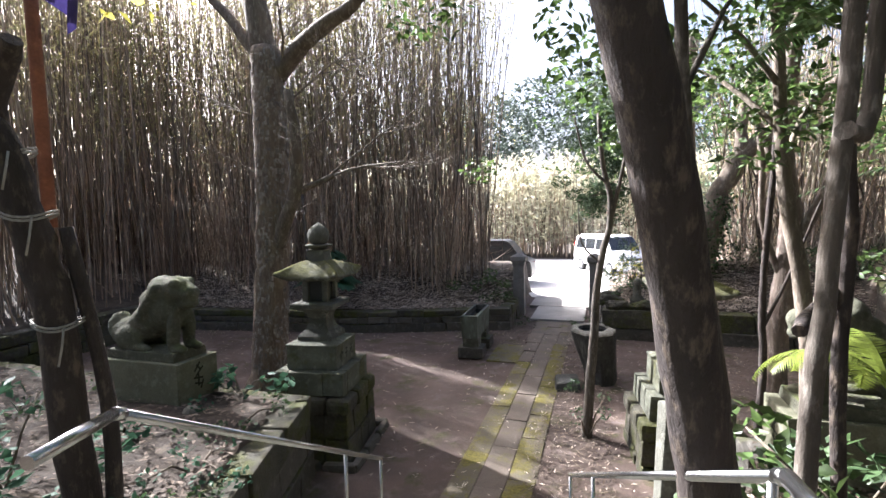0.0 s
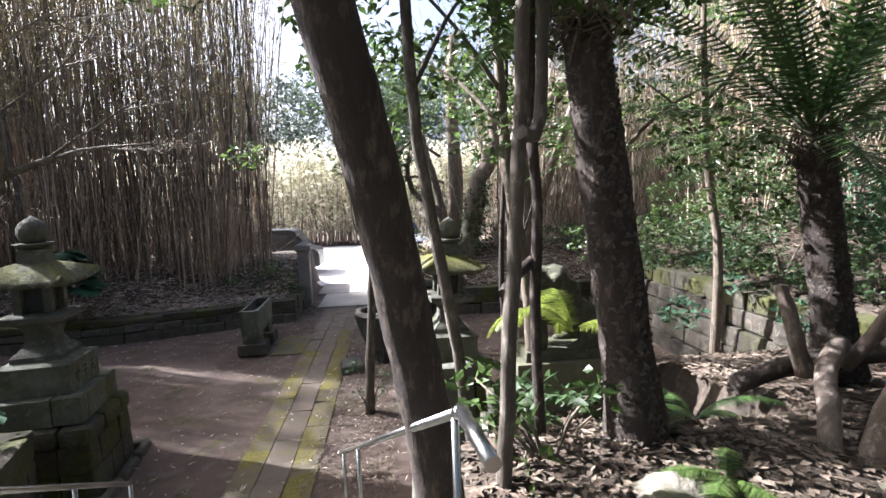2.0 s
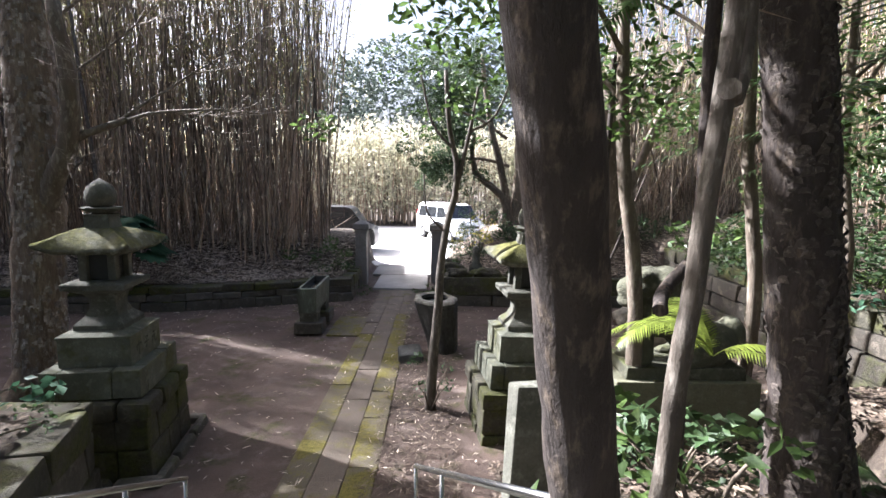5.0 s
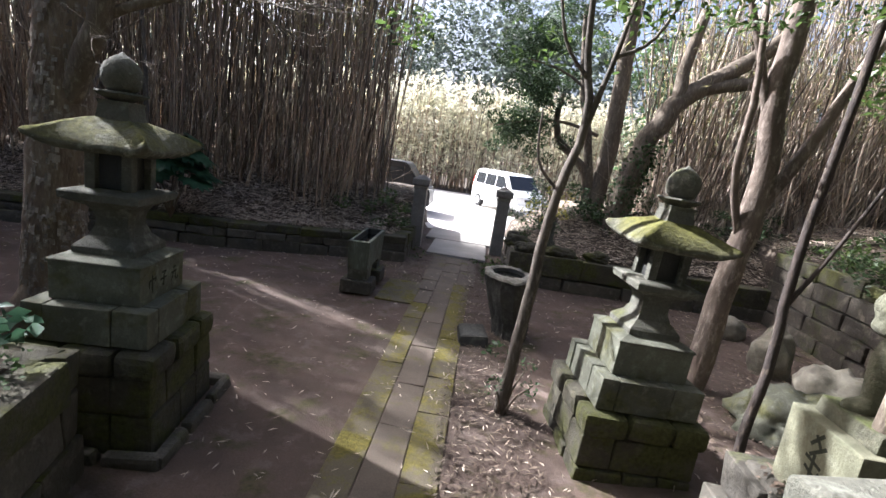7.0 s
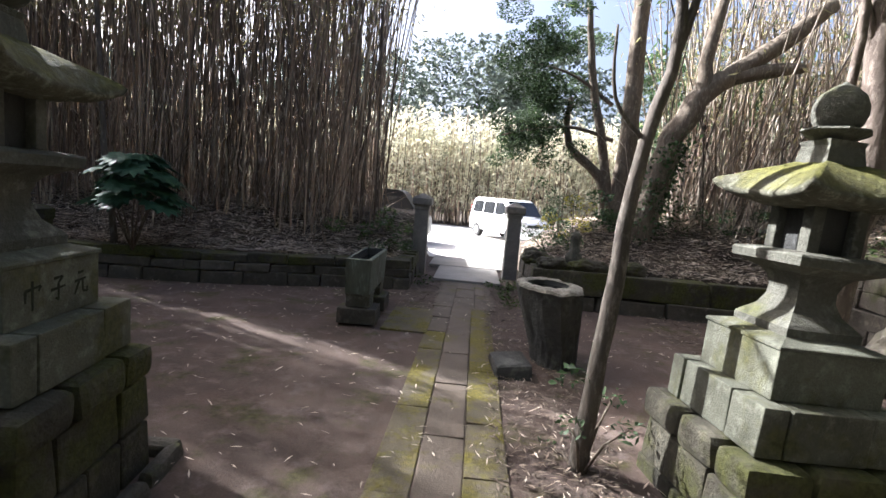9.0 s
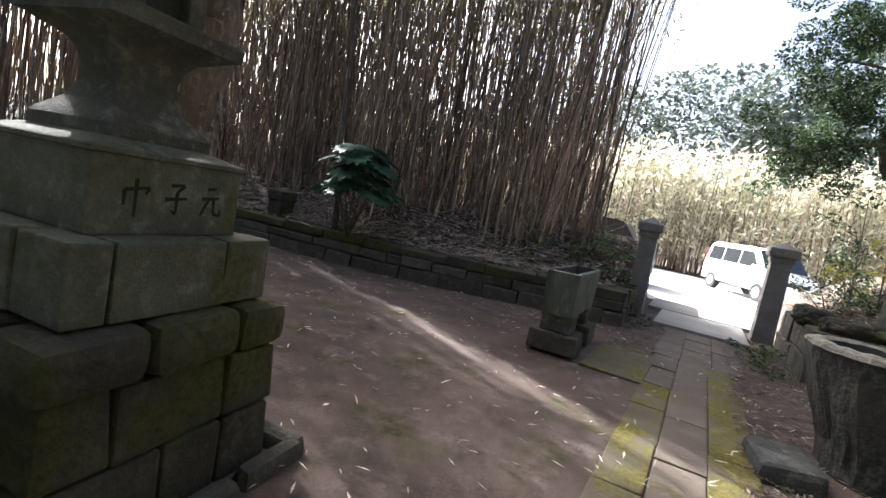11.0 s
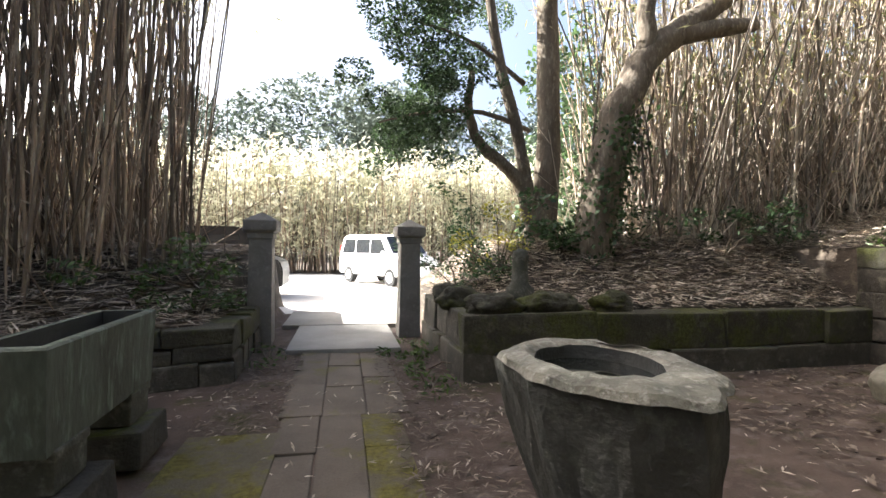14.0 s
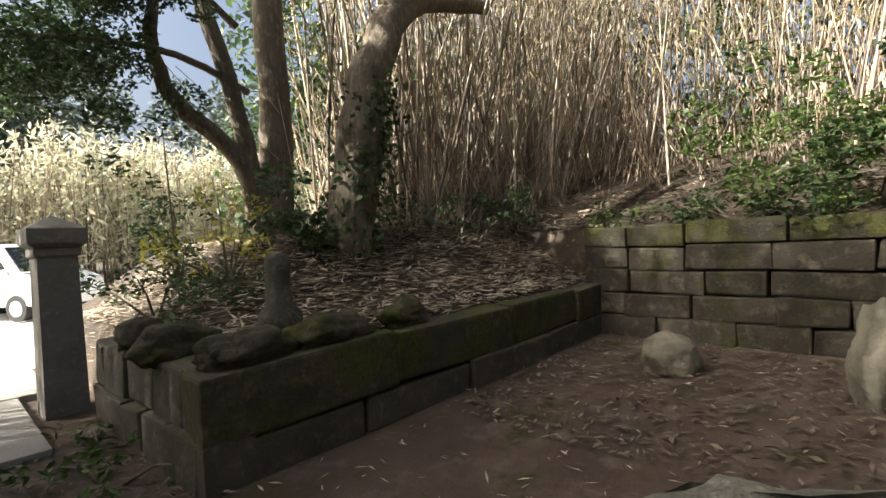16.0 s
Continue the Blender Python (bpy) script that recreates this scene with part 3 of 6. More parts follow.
def lantern(name, label, m, grp="stone lanterns"):
    p = thing(name, m, label, "stone lantern", grp)
    S, C = M["stone_moss"], M["stone_clean"]
    # ashlar base with rounded mossy coping stones
    course_ring("base_block", 0.525, -0.05, 0.33, 2, S, p, 5, 0.02, 0.012, 0.08)
    course_ring("base_block", 0.515, 0.28, 0.3, 2, S, p, 6, 0.02, 0.012, -0.12)
    course_ring("coping_block", 0.545, 0.578, 0.21, 2, S, p, 7, 0.055, 0.014, 0.02)
    course_ring("lower_tier_block", 0.445, 0.785, 0.285, 2, C, p, 8, 0.01, 0.004, -0.22, 0.26)
    tier = part("upper_tier", box(0.65, 0.65, 0.285, (0, 0, 1.064), 0.008), C, p)
    part("tier_rim", loft([(0.328, 1.345), (0.335, 1.35), (0.335, 1.366), (0.328, 1.372), (0.318, 1.374), (0.22, 1.405)]), C, p)
    for side in range(4):
        turn = Matrix.Rotation(side * math.pi / 2, 4, 'Z')
        for j in range(3):
            bm = box(0.12, 0.43, 0.12, (0.63, -0.45 + 0.45 * j, -0.05), 0.04, 0.9, 0.015, seed=80 + j + side)
            bm.transform(turn)
            part("kerb_stone", bm, M["wall_stone"], p)
    part("foot", loft([(0.225, 1.4), (0.225, 1.45), (0.21, 1.47), (0.15, 1.53), (0.122, 1.6), (0.118, 1.66), (0.135, 1.72), (0.17, 1.765)]), M["stone"], p)
    part("platform", loft([(0.175, 1.76), (0.26, 1.805), (0.28, 1.81), (0.285, 1.86), (0.275, 1.872), (0.2, 1.885)]), M["stone"], p)
    for sx in (-1, 1):
        for sy in (-1, 1):
            part("firebox_post", box(0.075, 0.075, 0.27, (sx * 0.13, sy * 0.13, 1.88), 0.01, 1.0), M["stone"], p)
    # dark core fills the firebox, its inner shade given as colour
    part("firebox_wall", box(0.23, 0.23, 0.27, (0, 0, 1.881), 0.01), M["hollow"], p)
    bm = bmesh.new()
    n, R = 16, []
    for hw, z, lift in ((0.15, 2.14, 0), (0.33, 2.15, 0.04), (0.405, 2.175, 0.065), (0.418, 2.195, 0.075), (0.4, 2.22, 0.07), (0.34, 2.285, 0.03), (0.25, 2.345, 0.006), (0.17, 2.385, 0), (0.11, 2.41, 0)):
        ring = []
        for i in range(n * 4):
            sidei, u = divmod(i, n)
            q = 2 * u / n - 1
            a = sidei * math.pi / 2
            x, y = hw * (1 - 0.13 * (1 - abs(q) ** 2)), q * hw
            px, py = x * math.cos(a) - y * math.sin(a), x * math.sin(a) + y * math.cos(a)
            zz = z + lift * abs(q) ** 3 + 0.02 * noise.noise((px * 6, py * 6, z * 3)) + 0.008 * noise.noise((px * 21, py * 21, z * 9))
            ring.append(bm.verts.new((px * (1 + 0.03 * noise.noise((px * 9, py * 9, 1))), py, zz)))
        R.append(ring)
    for a, b in zip(R, R[1:]):
        for i in range(n * 4):
            bm.faces.new((a[i], a[(i + 1) % (n * 4)], b[(i + 1) % (n * 4)], b[i]))
    bm.faces.new(R[0][::-1])
    bm.faces.new(R[-1])
    part("roof", bm, M["roof_moss"], p, "thick stone roof covered with yellow-green moss", True)
    part("finial_neck", loft([(0.12, 2.395), (0.105, 2.5), (0.115, 2.53)], 4), M["stone"], p)
    part("finial_dish", loft([(0.07, 2.53), (0.145, 2.568), (0.165, 2.585), (0.16, 2.597), (0.08, 2.6)], 8, 22.5), M["stone"], p, "", False)
    part("finial_jewel", loft([(0.08, 2.595), (0.118, 2.63), (0.136, 2.69), (0.134, 2.74), (0.112, 2.795), (0.062, 2.84), (0.02, 2.865), (0.004, 2.88)], 18, 0), M["stone"], p, "", True)
    # carved characters on one face of the upper tier
    chars = ([(-0.05, 0.035, -0.05, -0.03), (-0.05, 0.035, 0.06, 0.05), (0.0, 0.085, 0.0, -0.08), (0.06, 0.05, 0.045, 0.02)],
             [(-0.03, 0.07, 0.04, 0.075), (0.04, 0.075, 0.0, 0.035), (-0.055, 0.005, 0.06, 0.015), (0.005, 0.035, 0.005, -0.06), (0.005, -0.06, -0.02, -0.045)],
             [(-0.02, 0.07, 0.03, 0.075), (-0.05, 0.02, 0.05, 0.03), (-0.01, 0.02, -0.05, -0.06), (0.02, 0.025, 0.025, -0.05), (0.025, -0.05, 0.065, -0.06), (0.065, -0.06, 0.065, -0.03)])
    for k, lines in enumerate(chars):
        stroke("carved_character", 0.325, lines, -0.16 + 0.165 * k, 1.2, 0.85, M["carve"], tier, "worn carved character")
    return p


LANT_L, LANT_R = pose(-2.296, 5.327, 0.0, 0, 0, 8), pose(1.997, 6.129, -0.2, 0, 2.5, 7)
lant = lantern("stone_lantern", "tall mossy stone lantern on a stepped block base", LANT_L)
copy_thing(lant, LANT_R)

# ---------------------------------------------------------------- offering trough
tr = thing("stone_trough", pose(-1.41, 9.93, 0.05, 0, 0, 2) @ Matrix.Diagonal((0.92, 1, 0.94, 1)), "rectangular green-stained stone water trough on a stepped stone foot", "stone trough")
bm = bmesh.new()
HX, HY = 0.19, 0.66


def ringr(bm, hx, hy, z):
    return [bm.verts.new((sx * hx, sy * hy, z)) for sx, sy in ((-1, -1), (1, -1), (1, 1), (-1, 1))]


rings = [ringr(bm, HX * 0.92, HY * 0.95, 0.40), ringr(bm, HX, HY, 0.895), ringr(bm, HX - 0.012, HY - 0.012, 0.905), ringr(bm, HX - 0.055, HY - 0.06, 0.905), ringr(bm, HX - 0.07, HY - 0.08, 0.74)]
for a, b in zip(rings, rings[1:]):
    for i in range(4):
        bm.faces.new((a[i], a[(i + 1) % 4], b[(i + 1) % 4], b[i]))
bm.faces.new(rings[0])
bm.faces.new(rings[-1])
bm.faces.ensure_lookup_table()
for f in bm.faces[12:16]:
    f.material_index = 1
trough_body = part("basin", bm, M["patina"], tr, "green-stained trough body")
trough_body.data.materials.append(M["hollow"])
part("water", box(2 * (HX - 0.068), 2 * (HY - 0.078), 0.01, (0, 0, 0.79), 0), M["water"], tr, "dark standing water")
for sy in (-1, 1):
    lg = part("leg", box(0.36, 0.3, 0.2, (0, sy * 0.42, 0.2), 0.012), M["stone"], tr)
    part("leg_fillet", box(0.38, 0.32, 0.05, (0, sy * 0.42, 0.36), 0.012), M["stone"], lg)
    part("foot_block", box(0.58, 0.5, 0.22, (0, sy * 0.4, -0.03), 0.02, 0.95, 0.008, seed=int(sy) + 3), M["wall_stone"], tr)

# ---------------------------------------------------------------- rough-hewn water basin
wb = thing("water_basin", pose(1.0, 8.7, 0, 0, 0, 0) @ Matrix.Diagonal((0.95, 0.96, 1.0, 1)), "rough-hewn dark stone water basin with a pale chipped rim", "water basin")
N = 56
CORNERS = [(a * math.pi / 180, r) for a, r in ((5, 0.42), (62, 0.46), (98, 0.6), (140, 0.48), (196, 0.39), (248, 0.44), (278, 0.54), (318, 0.47))]


def hewn(a, chip, level):
    """Radius of the split many-sided block at angle a, with chipped edges."""
    a = a % (2 * math.pi)
    pts = [Vector((r * math.cos(t), r * math.sin(t))) for t, r in CORNERS]
    d = Vector((math.cos(a), math.sin(a)))
    best = 0.5
    for p, q in zip(pts, pts[1:] + pts[:1]):
        e = q - p
        den = d.x * e.y - d.y * e.x
        if abs(den) > 1e-6:
            r = (p.x * e.y - p.y * e.x) / den
            u = (p.x * d.y - p.y * d.x) / den
            if r > 0 and -1e-6 <= u <= 1 + 1e-6:
                best = r
    return best * (1 + chip * noise.noise((d.x * 3.1, d.y * 3.1, level * 2.3)) + chip * 0.6 * noise.noise((d.x * 9, d.y * 9, level * 6)))


def ring_at(bm, k, z, dx, dy, chip, zn=0.0, round_r=0.0):
    out = []
    for i in range(N):
        a = 2 * math.pi * i / N
        r = round_r * (1 + 0.05 * noise.noise((math.cos(a) * 2, math.sin(a) * 2, z))) if round_r else hewn(a, chip, z) * k
        stretch = 1.2 if round_r else 1.0
        out.append(bm.verts.new((r * math.cos(a) + dx, r * math.sin(a) * stretch + dy, z + zn * noise.noise((math.cos(a) * 4 * k, math.sin(a) * 4 * k, 7 + z)))))
    return out


def skin(bm, rings, first=0):
    for q, (a, b) in enumerate(zip(rings, rings[1:])):
        for i in range(N):
            f = bm.faces.new((a[i], a[(i + 1) % N], b[(i + 1) % N], b[i]))
            f.material_index = 1 if first and q >= first else 0


bm = bmesh.new()
rings = [ring_at(bm, k, z, dx, 0.04, 0.07, 0.01) for k, z, dx in ((0.7, -0.05, 0.14), (0.72, 0.08, 0.14), (0.76, 0.22, 0.12), (0.82, 0.36, 0.09), (0.88, 0.5, 0.06), (0.93, 0.62, 0.04), (0.97, 0.74, 0.02), (0.99, 0.83, 0.0), (1.0, 0.875, 0.0))]
skin(bm, rings)
bm.faces.new(rings[0])
part("body", bm, M["basin"], wb, "dark rough stone body", False)
bm = bmesh.new()
rings = [ring_at(bm, 1.0, 0.872, 0, 0, 0.07, 0.012), ring_at(bm, 0.965, 0.9, 0, 0, 0.09, 0.02), ring_at(bm, 0.86, 0.915, 0, 0, 0.05, 0.022), ring_at(bm, 0.76, 0.92, 0.0, 0.02, 0.03, 0.02),
         ring_at(bm, 1, 0.915, 0.0, 0.06, 0, 0.012, 0.275), ring_at(bm, 1, 0.9, 0.0, 0.06, 0, 0.008, 0.25), ring_at(bm, 1, 0.83, 0.0, 0.06, 0, 0, 0.238), ring_at(bm, 1, 0.7, 0.0, 0.06, 0, 0, 0.21)]
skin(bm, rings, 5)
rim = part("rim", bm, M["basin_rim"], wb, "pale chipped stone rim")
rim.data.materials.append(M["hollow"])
bm = bmesh.new()
bmesh.ops.create_cone(bm, cap_ends=True, segments=40, radius1=0.25, radius2=0.25, depth=0.01, matrix=Matrix.Translation((0.0, 0.06, 0.84)) @ Matrix.Diagonal((1, 1.2, 1, 1)))
part("water", bm, M["water"], wb, "still dark water")
solid("step_stone", box(0.42, 0.6, 0.16, (0, 0, 0), 0.05, 0.85, 0.03, seed=4), M["basin"], "flat dark stone at the foot of the basin", "stone", m=pose(0.6, 8.3, -0.05, 0, 0, 8))

# ---------------------------------------------------------------- handrails


def handrail(label, cap, top, low, posts):
    h = thing("handrail", Matrix(), label, "handrail", "stair handrails")
    part("rail", tube([cap, top], 0.021, 14), M["steel"], h)
    part("sloping_rail", tube([top, low], 0.017, 14), M["steel"], h)
    part("elbow", tube([Vector(top) - (Vector(top) - Vector(cap)) * 0.02, Vector(top) + (Vector(low) - Vector(top)) * 0.012], 0.0215, 14), M["steel"], h)
    for f in posts:
        p = Vector(top).lerp(Vector(low), f)
        foot = 1.42 if p.y < 1.2 else max(0.0, 1.42 - 0.503 * (p.y - 1.15)) - 0.05
        part("post", tube([(p.x, p.y, foot), (p.x, p.y, p.z - 0.004)], 0.0135, 10), M["steel"], h)
    return h


handrail("polished steel handrail on the mossy wall side", (-0.30, 0.81, 2.30), (-0.39, 1.12, 2.30), (-0.58, 3.45, 0.95), (0.72, 0.995))
handrail("polished steel handrail on the tree side", (1.56, 0.98, 2.30), (1.53, 1.27, 2.30), (0.91, 3.62, 0.95), (0.02, 0.72, 0.995))

# ---------------------------------------------------------------- trees


def limb(bm, pts, r0, r1, sides=10, n=12, wobble=0.08, seed=0, crook=0.12):
    p = smooth_path(pts, n)
    rr = random.Random(seed)
    p = [q + Vector((rr.uniform(-1, 1), rr.uniform(-1, 1), 0)) * r0 * crook for q in p]
    return tube(p, lerp_list([r0, r1], n), sides, bm, wobble, seed)


def twigs(bm, start, direction, length, r, rng, depth=3, kids=3):
    """Bare branching twigs."""
    p = [Vector(start)]
    d = Vector(direction).normalized()
    for _ in range(4):
        d = (d + Vector((rng.uniform(-0.22, 0.22), rng.uniform(-0.22, 0.22), rng.uniform(-0.15, 0.2)))).normalized()
        p.append(p[-1] + d * length / 4)
    tube(p, lerp_list([r, r * 0.45], 5), 5 if r > 0.01 else 3, bm, 0, 0)
    if depth > 0:
        for _ in range(kids):
            k = rng.randint(1, 4)
            nd = (d + Vector((rng.uniform(-0.9, 0.9), rng.uniform(-0.9, 0.9), rng.uniform(-0.5, 0.7)))).normalized()
            twigs(bm, p[k], nd, length * rng.uniform(0.45, 0.7), r * 0.5, rng, depth - 1, kids)


def crown_points(centres, radii, n, rng, shell=0.55):
    """Points in clumps, denser to their rims, with gaps between clumps."""
    out = []
    w = np.array([r ** 2 for r in radii])
    counts = (w / w.sum() * n).astype(int)
    for c, r, k in zip(centres, radii, counts):
        v = rng.normal(size=(k, 3))
        v /= np.linalg.norm(v, axis=1)[:, None]
        v *= (shell + (1 - shell) * rng.uniform(0, 1, k) ** 0.6)[:, None] * r
        v[:, 2] *= 0.7
        out.append(np.asarray(c) + v)
    return np.concatenate(out)


def scatter_clumps(centre, spread, count, size, rng):
    c = np.asarray(centre) + rng.normal(size=(count, 3)) * np.asarray(spread) * 0.5
    return c, rng.uniform(size * 0.6, size * 1.3, count)


def leafy(name, parent, centres, radii, n, length, width, mat, rng, droop=0.2):
    v, f = leaves_at(crown_points(centres, radii, n, rng), length, width, rng, droop)
    return soup(name, v, f, mat, "", "", "", parent)


rng = np.random.default_rng(7)
pr = random.Random(11)

# flaky-barked bare tree by the lantern
t1 = thing("bare_tree", Matrix(), "thick flaky-barked tree with bare twigs beside the lantern", "tree")
TRUNK = [(-4.26, 6.7, -0.1), (-4.22, 6.7, 0.35), (-4.15, 6.7, 1.2), (-4.05, 6.7, 2.4), (-4.02, 6.72, 3.6), (-4.08, 6.8, 4.7), (-4.18, 6.92, 5.7)]
bm = bmesh.new()
limb(bm, TRUNK, 0.29, 0.255, 26, 40, 0.06, 1, 0.05)
limb(bm, [(-4.2, 6.7, 0.42), (-3.9, 6.66, 0.16), (-3.45, 6.7, 0.03), (-3.15, 6.8, -0.06)], 0.18, 0.05, 10, 10, 0.15, 2)
limb(bm, [(-4.25, 6.7, 0.5), (-4.3, 6.35, 0.1), (-4.35, 5.95, -0.08)], 0.2, 0.08, 10, 8, 0.15, 3)
part("trunk", bm, M["bark_orange"], t1)
# loose plates of bark, lifted at their lower ends
fg = np.random.default_rng(44)
spine = smooth_path(TRUNK, 40)
V, F, o = [], [], 0
for k in range(1900):
    f = fg.uniform(0.02, 0.98)
    q = spine[int(f * 39)].lerp(spine[min(39, int(f * 39) + 1)], f * 39 % 1)
    a = fg.uniform(0, 2 * math.pi)
    rr = 0.29 - 0.035 * f + fg.uniform(-0.004, 0.008)
    h, w, lift = fg.uniform(0.03, 0.1), fg.uniform(0.05, 0.13), fg.uniform(0.004, 0.018)
    for da in (0, 1):
        a0, a1 = a + w * (da - 1), a + w * da
        d0, d1 = np.array([math.cos(a0), math.sin(a0), 0]), np.array([math.cos(a1), math.sin(a1), 0])
        z0, z1 = np.array([0, 0, fg.uniform(-0.02, 0.02)]), np.array([0, 0, h * fg.uniform(0.8, 1.2)])
        V += [np.array(q) + d0 * (rr + lift) + z0, np.array(q) + d1 * (rr + lift) + z0, np.array(q) + d1 * rr + z1, np.array(q) + d0 * rr + z1]
        F += [[o, o + 1, o + 2], [o, o + 2, o + 3]]
        o += 4
soup("flaking_bark", V, F, M["bark_flake"], "grey flaking bark plates", "", "stuff", t1)
bm = bmesh.new()
limb(bm, [(-4.1, 6.95, 5.2), (-3.6, 6.9, 5.65), (-2.95, 6.85, 6.0), (-2.35, 6.8, 6.3), (-1.5, 6.6, 7.2)], 0.17, 0.07, 12, 14, 0.1, 4)
limb(bm, [(-4.2, 6.95, 5.4), (-4.6, 6.9, 6.0), (-5.2, 6.9, 6.7), (-5.9, 6.9, 7.4)], 0.12, 0.05, 10, 10, 0.1, 5)
limb(bm, [(-4.2, 6.95, 5.5), (-4.35, 6.9, 6.6), (-4.4, 6.9, 8.2)], 0.24, 0.12, 12, 10, 0.1, 6)
limb(bm, [(-4.02, 6.7, 2.3), (-3.72, 6.58, 2.8), (-3.45, 6.5, 3.3), (-3.35, 6.45, 4.0), (-3.45, 6.45, 4.9)], 0.13, 0.08, 12, 14, 0.1, 7)
limb(bm, [(-3.5, 6.55, 3.3), (-3.2, 6.6, 3.45), (-2.85, 6.7, 3.6)], 0.06, 0.04, 8, 6, 0.1, 8)
part("limb", bm, M["bark"], t1)
bm = bmesh.new()
tw = random.Random(3)
for s, d, L, r in (((-2.85, 6.7, 3.6), (1, -0.1, 0.25), 1.2, 0.02), ((-2.9, 6.7, 3.62), (0.8, 0.1, 0.6), 1.3, 0.018), ((-3.2, 6.8, 3.52), (0.6, -0.3, 0.7), 1.1, 0.014),
                   ((-3.6, 6.9, 4.2), (0.8, -0.2, 0.5), 1.4, 0.014), ((-4.2, 6.9, 3.6), (-0.9, -0.3, 0.4), 1.2, 0.012), ((-3.7, 6.9, 4.9), (0.9, -0.2, 0.2), 1.5, 0.016),
                   ((-4.2, 6.8, 4.6), (-0.9, -0.2, 0.3), 1.6, 0.016), ((-3.7, 6.9, 3.0), (0.5, -0.4, 0.1), 0.9, 0.01), ((-2.6, 6.8, 6.6), (0.8, -0.2, 0.3), 1.4, 0.02),
                   ((-3.8, 6.8, 5.5), (0.5, -0.5, 0.6), 1.5, 0.018), ((-4.1, 6.8, 3.0), (-0.8, -0.4, 0.0), 0.9, 0.009)):
    twigs(bm, s, d, L, r * 1.25, tw, 3, 4)
tagged(part("twigs", bm, M["bark_flake"], t1), "", "", "", "stuff")

# leaning dark tree by the handrail
t2 = thing("leaning_tree", Matrix(), "leaning dark tree trunk with a pale lit side beside the handrail", "tree")
bm = bmesh.new()
limb(bm, [(1.62, 1.97, 1.0), (1.54, 1.89, 1.5), (1.47, 1.81, 2.0), (1.39, 1.73, 2.5), (1.3, 1.6, 3.0), (1.16, 1.46, 3.6), (1.0, 1.4, 4.3), (0.85, 1.5, 5.4), (0.7, 1.8, 6.6)], 0.105, 0.085, 24, 44, 0.03, 12, 0.03)
limb(bm, [(1.55, 1.9, 1.45), (1.66, 1.9, 1.25), (1.76, 1.9, 1.15)], 0.07, 0.04, 12, 6, 0.1, 13)
part("trunk", bm, M["bark_dark"], t2)
bm = bmesh.new()
limb(bm, [(0.88, 1.5, 5.3), (0.3, 2.2, 6.4), (-0.5, 2.8, 7.2)], 0.08, 0.04, 10, 8, 0.1, 15)
limb(bm, [(0.85, 1.55, 5.5), (1.5, 2.2, 6.6), (2.4, 2.6, 7.4)], 0.07, 0.04, 10, 8, 0.1, 16)
part("limb", bm, M["bark_dark"], t2)
# crown above the view, spread wide to shade the ground below
cs, rs = scatter_clumps((1.6, 2.6, 7.8), (6.0, 5.0, 1.6), 80, 0.65, rng)
leafy("crown", t2, cs, rs, 13000, 0.16, 0.08, M["leaf"], rng)


def slim_tree(name, label, pts, r0, r1, mat, clumps=(), n=0, leaf_mat=None, leaf=0.09, branches=(), seed=0):
    t = thing(name, Matrix(), label, "tree")
    bm = bmesh.new()
    limb(bm, pts, r0, r1, 12, 22, 0.07, seed)
    part("trunk", bm, mat, t)
    if branches:
        bm = bmesh.new()
        for k, (bp, b0, b1) in enumerate(branches):
            limb(bm, bp, b0, b1, 8, 9, 0.1, seed + k + 1)
        part("limb", bm, mat, t)
    if n:
        cs = [c for c, _ in clumps]
        rs = [r for _, r in clumps]
        leafy("crown", t, cs, rs, n, leaf, leaf * 0.45, leaf_mat, rng)
    return t


slim_tree("slim_tree", "slim pale-barked tree behind the handrail", [(1.84, 2.18, 1.1), (1.87, 2.17, 1.6), (1.9, 2.16, 2.2), (1.94, 2.15, 2.8), (1.97, 2.14, 3.4), (2.0, 2.12, 4.2), (2.1, 2.1, 5.6)], 0.042, 0.03, M["bark_pale"],
          [((2.3 + 0.5 * math.sin(k * 2.1), 2.6 + 0.6 * math.cos(k * 1.7), 4.1 + 0.28 * (k % 5)), 0.42) for k in range(9)], 1500, M["leaf_bright"], 0.1,
          [([(2.0, 2.05, 4.0), (2.2, 2.4, 4.4), (2.5, 2.9, 4.6)], 0.02, 0.008), ([(1.95, 2.1, 3.2), (2.1, 2.3, 3.25), (2.15, 2.35, 3.8), (2.2, 2.4, 5.0)], 0.035, 0.03)], 31)
slim_tree("slim_tree", "thin grey tree behind the leaning trunk", [(1.86, 2.95, 0.9), (1.8, 2.9, 1.5), (1.7, 2.8, 2.2), (1.56, 2.7, 3.0), (1.5, 2.65, 3.6), (1.45, 2.6, 5.4)], 0.042, 0.03, M["bark_pale"],
          [((1.7 + 0.7 * math.sin(k * 2.3), 3.4 + 0.5 * math.cos(k * 1.3), 4.0 + 0.3 * (k % 5)), 0.4) for k in range(8)], 1300, M["leaf_bright"], 0.1,
          [([(1.5, 2.65, 3.5), (1.75, 3.0, 4.0), (2.0, 3.4, 4.4)], 0.02, 0.008)], 33)
